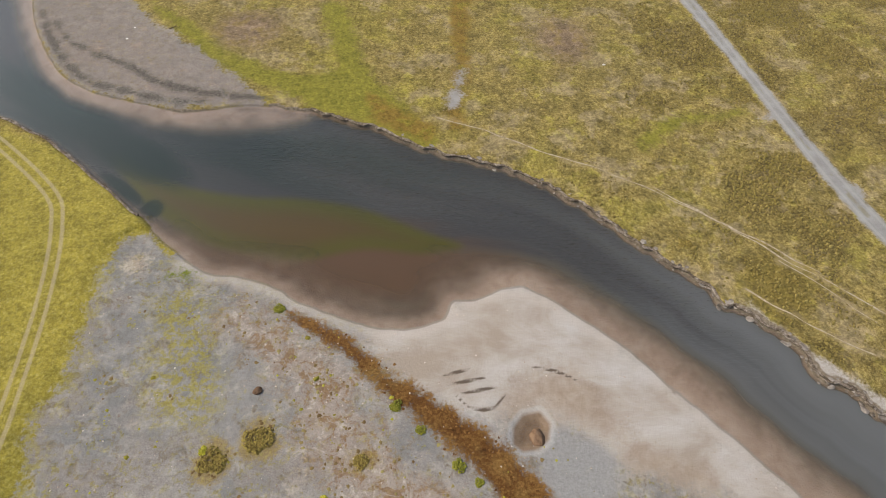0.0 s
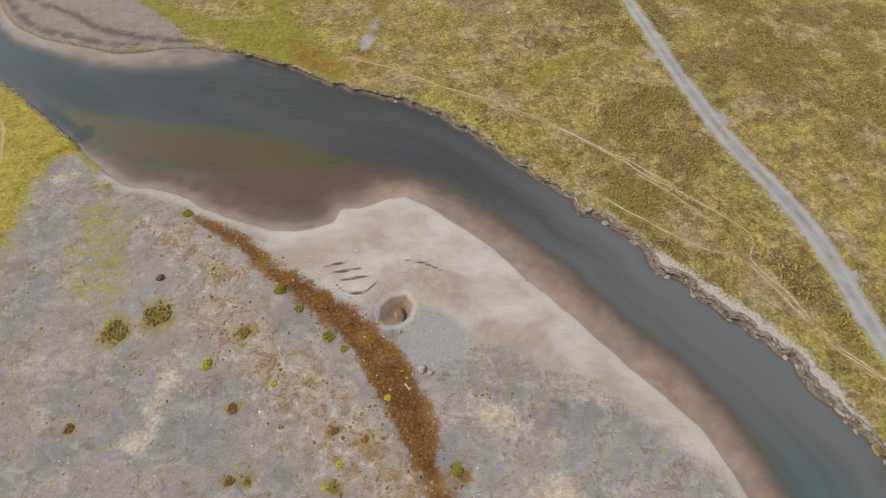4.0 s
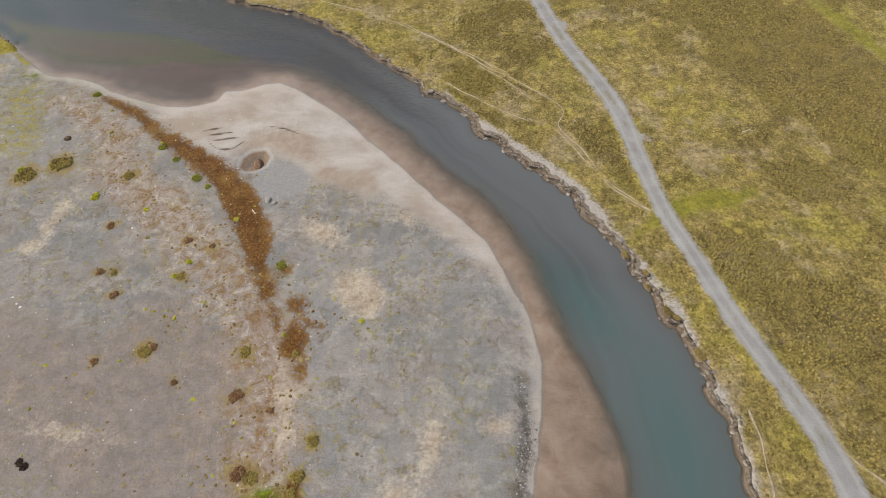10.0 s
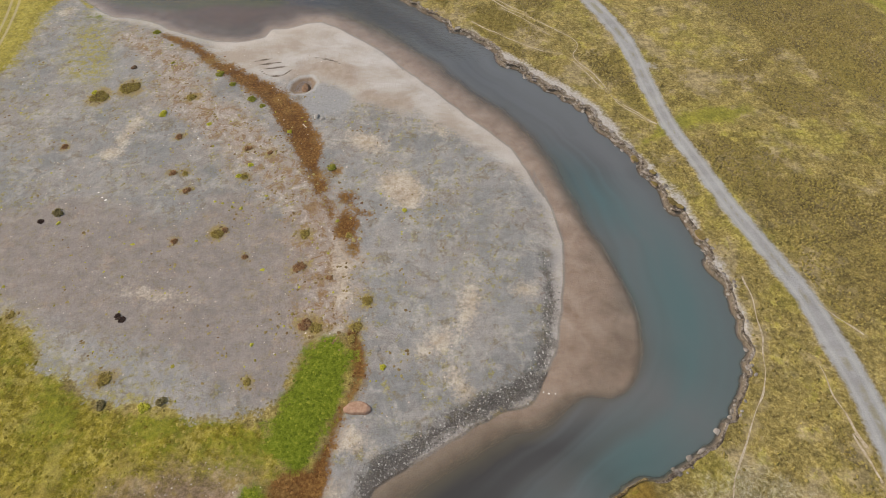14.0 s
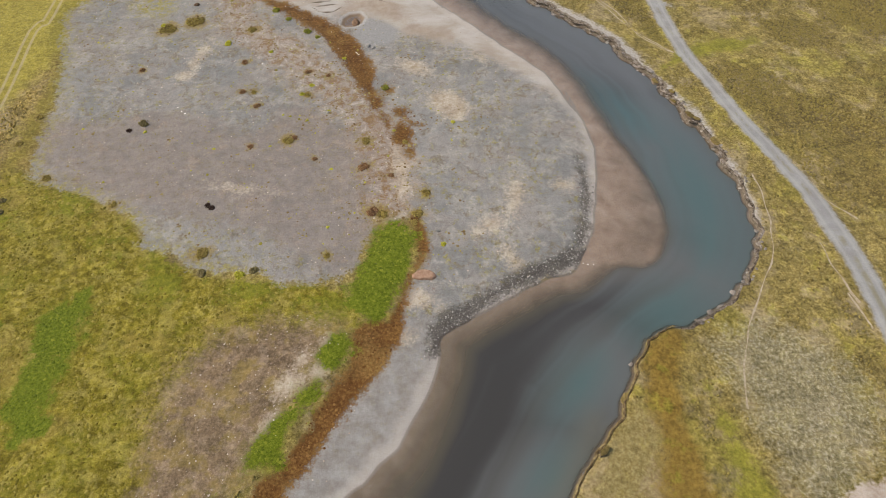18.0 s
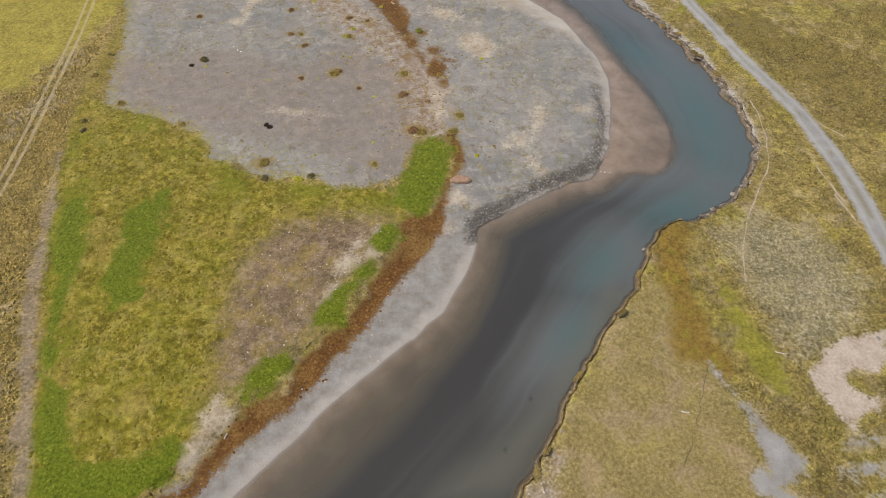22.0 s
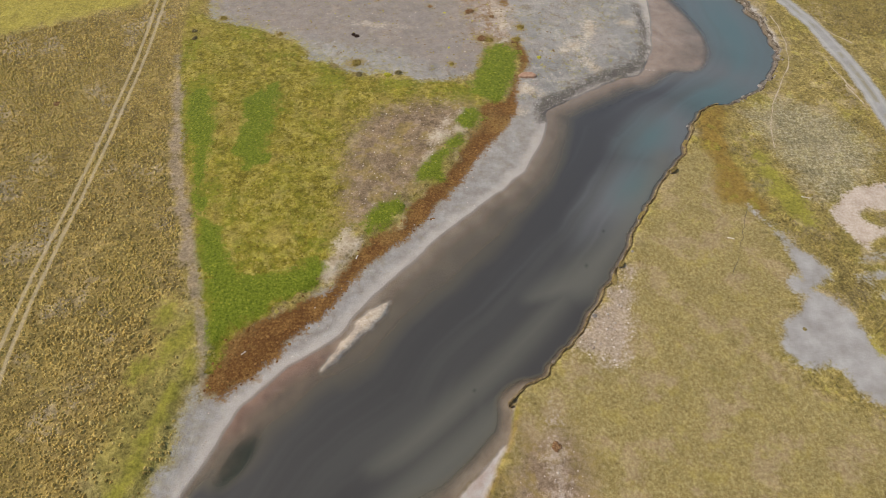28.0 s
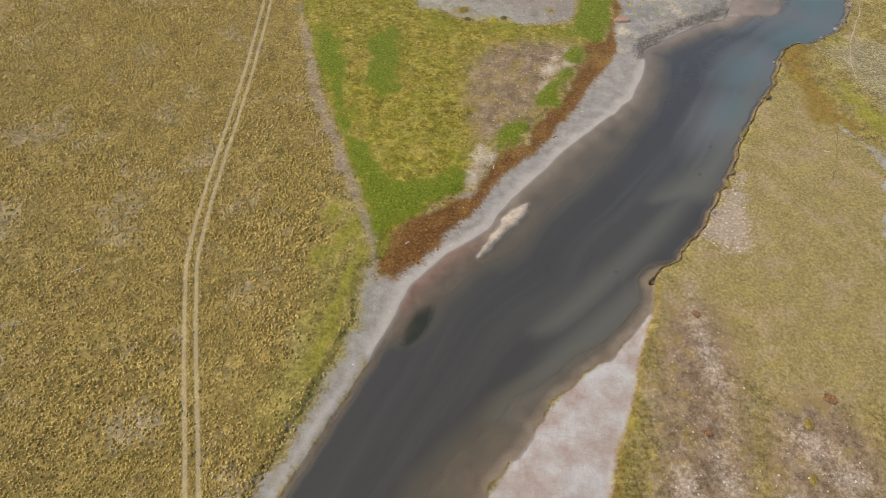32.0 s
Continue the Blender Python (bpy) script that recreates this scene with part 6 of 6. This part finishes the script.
def driftwood(x, y, length, turn, mat, label, seed):
    r = np.random.RandomState(seed)
    base = tagged(new("driftwood"), label, "driftwood", group="driftwood sticks")
    base.location = (x, y, float(height_at(np.array([x]), np.array([y]))[0]) + 0.08)
    base.rotation_euler = (0, 0, radians(turn))
    for name, size, shift, bend in (("trunk", length, (0, 0), 0.12), ("branch", length * 0.4, (length * 0.1, 0.02), -0.5)):
        bm = bmesh.new()
        rings = []
        for i in range(6):
            u = i / 5
            rad = (0.11 if name == "trunk" else 0.05) * (1 - 0.6 * u) * (0.8 + 0.4 * r.uniform())
            cx, cy = (u - (0.5 if name == "trunk" else 0)) * size + shift[0], bend * size * u * u + shift[1] + 0.04 * r.normal()
            rings.append([bm.verts.new((cx, cy + rad * math.cos(k * 1.0472), rad * math.sin(k * 1.0472))) for k in range(6)])
        for p, n in zip(rings[:-1], rings[1:]):
            for k in range(6):
                bm.faces.new((p[k], p[(k + 1) % 6], n[(k + 1) % 6], n[k]))
        bm.faces.new(rings[0][::-1])
        bm.faces.new(rings[-1])
        part(name, bm_mesh(name, bm, mat), base)
    return base


for i, (x, y, w, turn) in enumerate([(32.0, -6.0, 1.6, -25), (16.3, -14.6, 1.1, -15), (-110.6, -38.2, 2.1, 28), (60.8, 102.7, 2.0, 15), (-26.3, 85.0, 1.2, -60), (-59.7, -33.7, 0.8, 40), (-44.5, -16.9, 0.8, 70)]):
    driftwood(x, y, w, turn, drift_mat, "pale bleached stick of driftwood lying on the ground", 300 + i)
driftwood(-92.4, 184.4, 1.8, 35, dark_wood, "dark short log on the grass edge", 320)

# ---------------------------------------------------------------- cut bank with fallen clods
bank_mat = material("bank_earth")
q = Nodes(bank_mat)
v = q.math("MULTIPLY_ADD", q.noise(1.2, 4, 0.7), 0.6, q.math("MULTIPLY", q.noise(6.0, 3, 0.7), 0.4))
q.surface(q.colors(v, (0.38, (0.04, 0.03, 0.022)), (0.5, (0.16, 0.13, 0.10)), (0.62, (0.40, 0.355, 0.31))), 0.95, q.bump(v, 0.9, 0.15), spec=0.1)


turf_edge = material("turf_edge")
q = Nodes(turf_edge)
v = q.math("MULTIPLY_ADD", q.noise(0.9, 4, 0.7), 0.6, q.math("MULTIPLY", q.noise(5.0, 3, 0.7), 0.4))
q.surface(q.colors(v, (0.38, (0.03, 0.022, 0.014)), (0.5, (0.13, 0.092, 0.045)), (0.62, (0.31, 0.24, 0.12))), 0.95, q.bump(v, 0.9, 0.15), spec=0.1)


def bank_strip(name, line, side, label, mat, deep=1.0):
    """A ragged earth face with a turf lip that hangs over the water."""
    p = line
    d = np.gradient(p, axis=0)
    d /= np.linalg.norm(d, axis=1)[:, None] + 1e-9
    nrm = np.stack([-d[:, 1], d[:, 0]], 1) * side
    top = height_at(*(p + nrm * 1.1).T)
    r = np.random.RandomState(len(p))
    lip = 0.04 + 0.24 * value_noise(p[:, 0], p[:, 1], 1.7, 51) + 0.12 * r.uniform(-1, 1, len(p))
    rows = []
    for out, z in ((-0.45, top + 0.0), (-0.2, top + 0.05), (lip, top - 0.02), (lip - 0.02, top - 0.16), (lip * 0.5 - 0.28, WATER_Z + 0.12), (-0.15 + 0 * lip, WATER_Z - 0.35)):
        q2 = p - nrm * deep * np.reshape(out, (-1, 1)) if np.ndim(out) else p - nrm * deep * out
        rows.append(np.column_stack([q2, z + 0.03 * r.uniform(-1, 1, len(p))]))
    n = len(p)
    verts = np.concatenate(rows)
    k = np.arange(n - 1)
    tris = np.concatenate([np.concatenate([np.stack([a * n + k, a * n + k + 1, (a + 1) * n + k + 1], 1), np.stack([a * n + k, (a + 1) * n + k + 1, (a + 1) * n + k], 1)]) for a in range(len(rows) - 1)])
    return tagged(new(name, merged(name, verts, tris, mat)), label, "river bank", kind="structure")


def stretch_of(line, a, b):
    i = np.hypot(*(line - np.array(a)).T).argmin()
    j = np.hypot(*(line - np.array(b)).T).argmin()
    return line[i:j]


bank = bank_strip("bank_east", stretch_of(far_line, (-62, 158.5), (24, 19)), 1, "eroded dark earth bank with turf lip above the river", bank_mat)
bank_strip("bank_south", stretch_of(far_line, (24, 19), (-22, -43)), 1, "low brown bank edged with straw-coloured turf", turf_edge, 0.6)
bank_strip("bank_west", stretch_of(near_line, (-150, 182), (-86, 134)), -1, "eroded earth bank with turf lip above the river", bank_mat)

clod_mat = plain_material("dry_clod", (0.06, 0.045, 0.032), (0.38, 0.345, 0.31), 1.4)
shapes = [stone_mesh("clod", 40 + i, clod_mat, 0.55, 1, 0.55) for i in range(8)]
r = np.random.RandomState(5)
path = stretch_of(far_line, (-45, 151), (-20, -40))
weight = 0.25 + 1.2 * np.exp(-(((path[:, 1] - 92) / 32) ** 2)) + 0.5 * (np.abs(path[:, 1] - 45) < 25)
weight = weight * (0.25 + 0.75 * ramp(path[:, 1], 14, 30))
pick = r.choice(len(path) - 1, 290, p=(weight[:-1] / weight[:-1].sum()))
for i in pick:
    d = path[i + 1] - path[i]
    nrm = np.array([-d[1], d[0]]) / (np.hypot(*d) + 1e-9)
    c = path[i] + nrm * r.uniform(-0.6, 1.0) + d * r.uniform()
    w = r.uniform(0.3, 0.75) * (1.5 if r.uniform() < 0.12 else 1)
    clod = part("clod", shapes[r.randint(8)], bank)
    z = float(height_at(c[:1], c[1:])[0])
    clod.location = (c[0], c[1], max(z, WATER_Z - 0.05) + 0.02)
    clod.scale = (w * r.uniform(1, 1.8), w, w * r.uniform(0.7, 1.1))
    clod.rotation_euler = (r.uniform(-0.3, 0.3), r.uniform(-0.3, 0.3), math.atan2(d[1], d[0]) + r.uniform(-0.4, 0.4))

# ---------------------------------------------------------------- narrow foot trails worn into the turf
worn = material("worn_soil")
q = Nodes(worn)
v = q.noise(2.0, 5, 0.7)
q.surface(q.colors(v, (0.36, (0.29, 0.23, 0.14)), (0.62, (0.50, 0.43, 0.33))), 0.95, q.bump(q.noise(8.0, 3, 0.7), 0.5, 0.05), spec=0.1)
r = np.random.RandomState(9)
for points in TRAILS:
    p = smooth_line(points, 0.4)
    d = np.gradient(p, axis=0)
    d /= np.linalg.norm(d, axis=1)[:, None] + 1e-9
    nrm = np.stack([-d[:, 1], d[:, 0]], 1)
    p = p + nrm * (0.25 * value_noise(p[:, 0], p[:, 1], 3.0, 91)[:, None])
    half = 0.07 + 0.09 * (value_noise(p[:, 0], p[:, 1], 2.0, 92) + 0.4)[:, None]
    half = np.clip(half, 0.0, 0.19)
    verts = np.concatenate([np.column_stack([e, height_at(*e.T) + 0.02]) for e in (p - nrm * half, p + nrm * half)])
    n = len(p)
    k = np.flatnonzero((half[:-1, 0] > 0.03) & (cover_at("river", p[:-1, 0], p[:-1, 1]) < -0.5))
    tris = np.concatenate([np.stack([k, k + 1, k + n + 1], 1), np.stack([k, k + n + 1, k + n], 1)])[:, ::-1]
    tagged(new("foot_trail", merged("foot_trail", verts, tris, worn)), "narrow pale foot trail worn through dry turf", "trail", kind="structure")

# thin drying crack in the straw-coloured turf
p = smooth_line([(21.1, -8.2), (19.4, -12), (17.5, -16), (16, -19), (14, -21.9)], 0.35)
d = np.gradient(p, axis=0)
d /= np.linalg.norm(d, axis=1)[:, None] + 1e-9
nrm = np.stack([-d[:, 1], d[:, 0]], 1)
p = p + nrm * 0.3 * value_noise(p[:, 0], p[:, 1], 1.2, 95)[:, None]
half = np.clip(0.035 + 0.04 * value_noise(p[:, 0], p[:, 1], 1.5, 96), 0.015, 0.07)[:, None]
verts = np.concatenate([np.column_stack([e, height_at(*e.T) + 0.02]) for e in (p - nrm * half, p + nrm * half)])
k, n = np.arange(len(p) - 1), len(p)
tris = np.concatenate([np.stack([k, k + 1, k + n + 1], 1), np.stack([k, k + n + 1, k + n], 1)])[:, ::-1]
tagged(new("soil_crack", merged("soil_crack", verts, tris, plain_material("dark_soil", (0.085, 0.07, 0.045), (0.16, 0.13, 0.085)))), "thin dark crack running through pale turf", "crack", kind="structure")

# ---------------------------------------------------------------- blocks of turf that have broken off the bank
block_earth = plain_material("block_earth", (0.05, 0.036, 0.026), (0.30, 0.24, 0.18), 1.6)
block_turf = plain_material("block_turf", (0.08, 0.06, 0.022), (0.27, 0.205, 0.075), 2.4)


def turf_block(x, y, wide, long, seed):
    """A slumped block: ragged earth with a thin grass sod on top, leaning to the water."""
    r = np.random.RandomState(seed)
    i = min(np.hypot(*(far_line - np.array((x, y))).T).argmin(), len(far_line) - 4)
    lean = np.array((x, y)) - far_line[i]
    x, y = far_line[i] + lean * min(1.0, 0.6 / (np.hypot(*lean) + 1e-6))
    along = far_line[i + 3] - far_line[max(i - 3, 0)]
    base = tagged(new("turf_block"), "slumped block of dark earth topped with dry grass at the bank", "turf block", group="turf blocks fallen from the bank")
    base.location = (x, y, max(float(height_at(np.array([x]), np.array([y]))[0]), WATER_Z - 0.1))
    base.rotation_euler = (r.uniform(-0.12, 0.12), r.uniform(-0.1, 0.1), math.atan2(along[1], along[0]) + r.uniform(-0.15, 0.15))
    for name, mat, low, high, grow_by in (("earth", block_earth, -0.15, 0.42, 1.0), ("sod", block_turf, 0.40, 0.55, 0.94)):
        bm = bmesh.new()
        bmesh.ops.create_grid(bm, x_segments=9, y_segments=5, size=0.5)
        top = bmesh.ops.extrude_face_region(bm, geom=bm.faces[:])
        raised = {v for v in top["geom"] if isinstance(v, bmesh.types.BMVert)}
        off = Vector((seed * 2.3, seed * 0.7, 1.0))
        for v in bm.verts:
            n = noise.noise(v.co * 3.1 + off) + 0.5 * noise.noise(v.co * 8.0 + off)
            rim = max(abs(v.co.x), abs(v.co.y)) * 2
            shrink = (1 - 0.28 * max(0.0, abs(v.co.x) * 2 * abs(v.co.y) * 2)) * (1 + 0.28 * n * rim) * grow_by
            z = high + 0.12 * n - 0.08 * rim if v in raised else low
            v.co = Vector((v.co.x * long * shrink, v.co.y * wide * shrink, z))
        bmesh.ops.recalc_face_normals(bm, faces=bm.faces[:])
        part(name, bm_mesh(name, bm, mat), base)
    return base


for i, (x, y, wide, long) in enumerate([(37.8, 64.3, 1.2, 2.21), (40.4, 57.3, 1.36, 2.55), (32.6, 74.7, 1.12, 1.87), (35.8, 69.2, 0.96, 1.615), (38.7, 63.5, 0.88, 1.53), (36.1, 71.4, 0.88, 1.53), (3, -9, 1.04, 2.38), (-2.7, -19.7, 0.88, 1.53), (-4.3, -22.3, 0.96, 1.7), (11.6, 0, 0.88, 1.87), (14.8, 8.1, 0.96, 2.04)]):
    turf_block(x, y, wide, long, 400 + i)
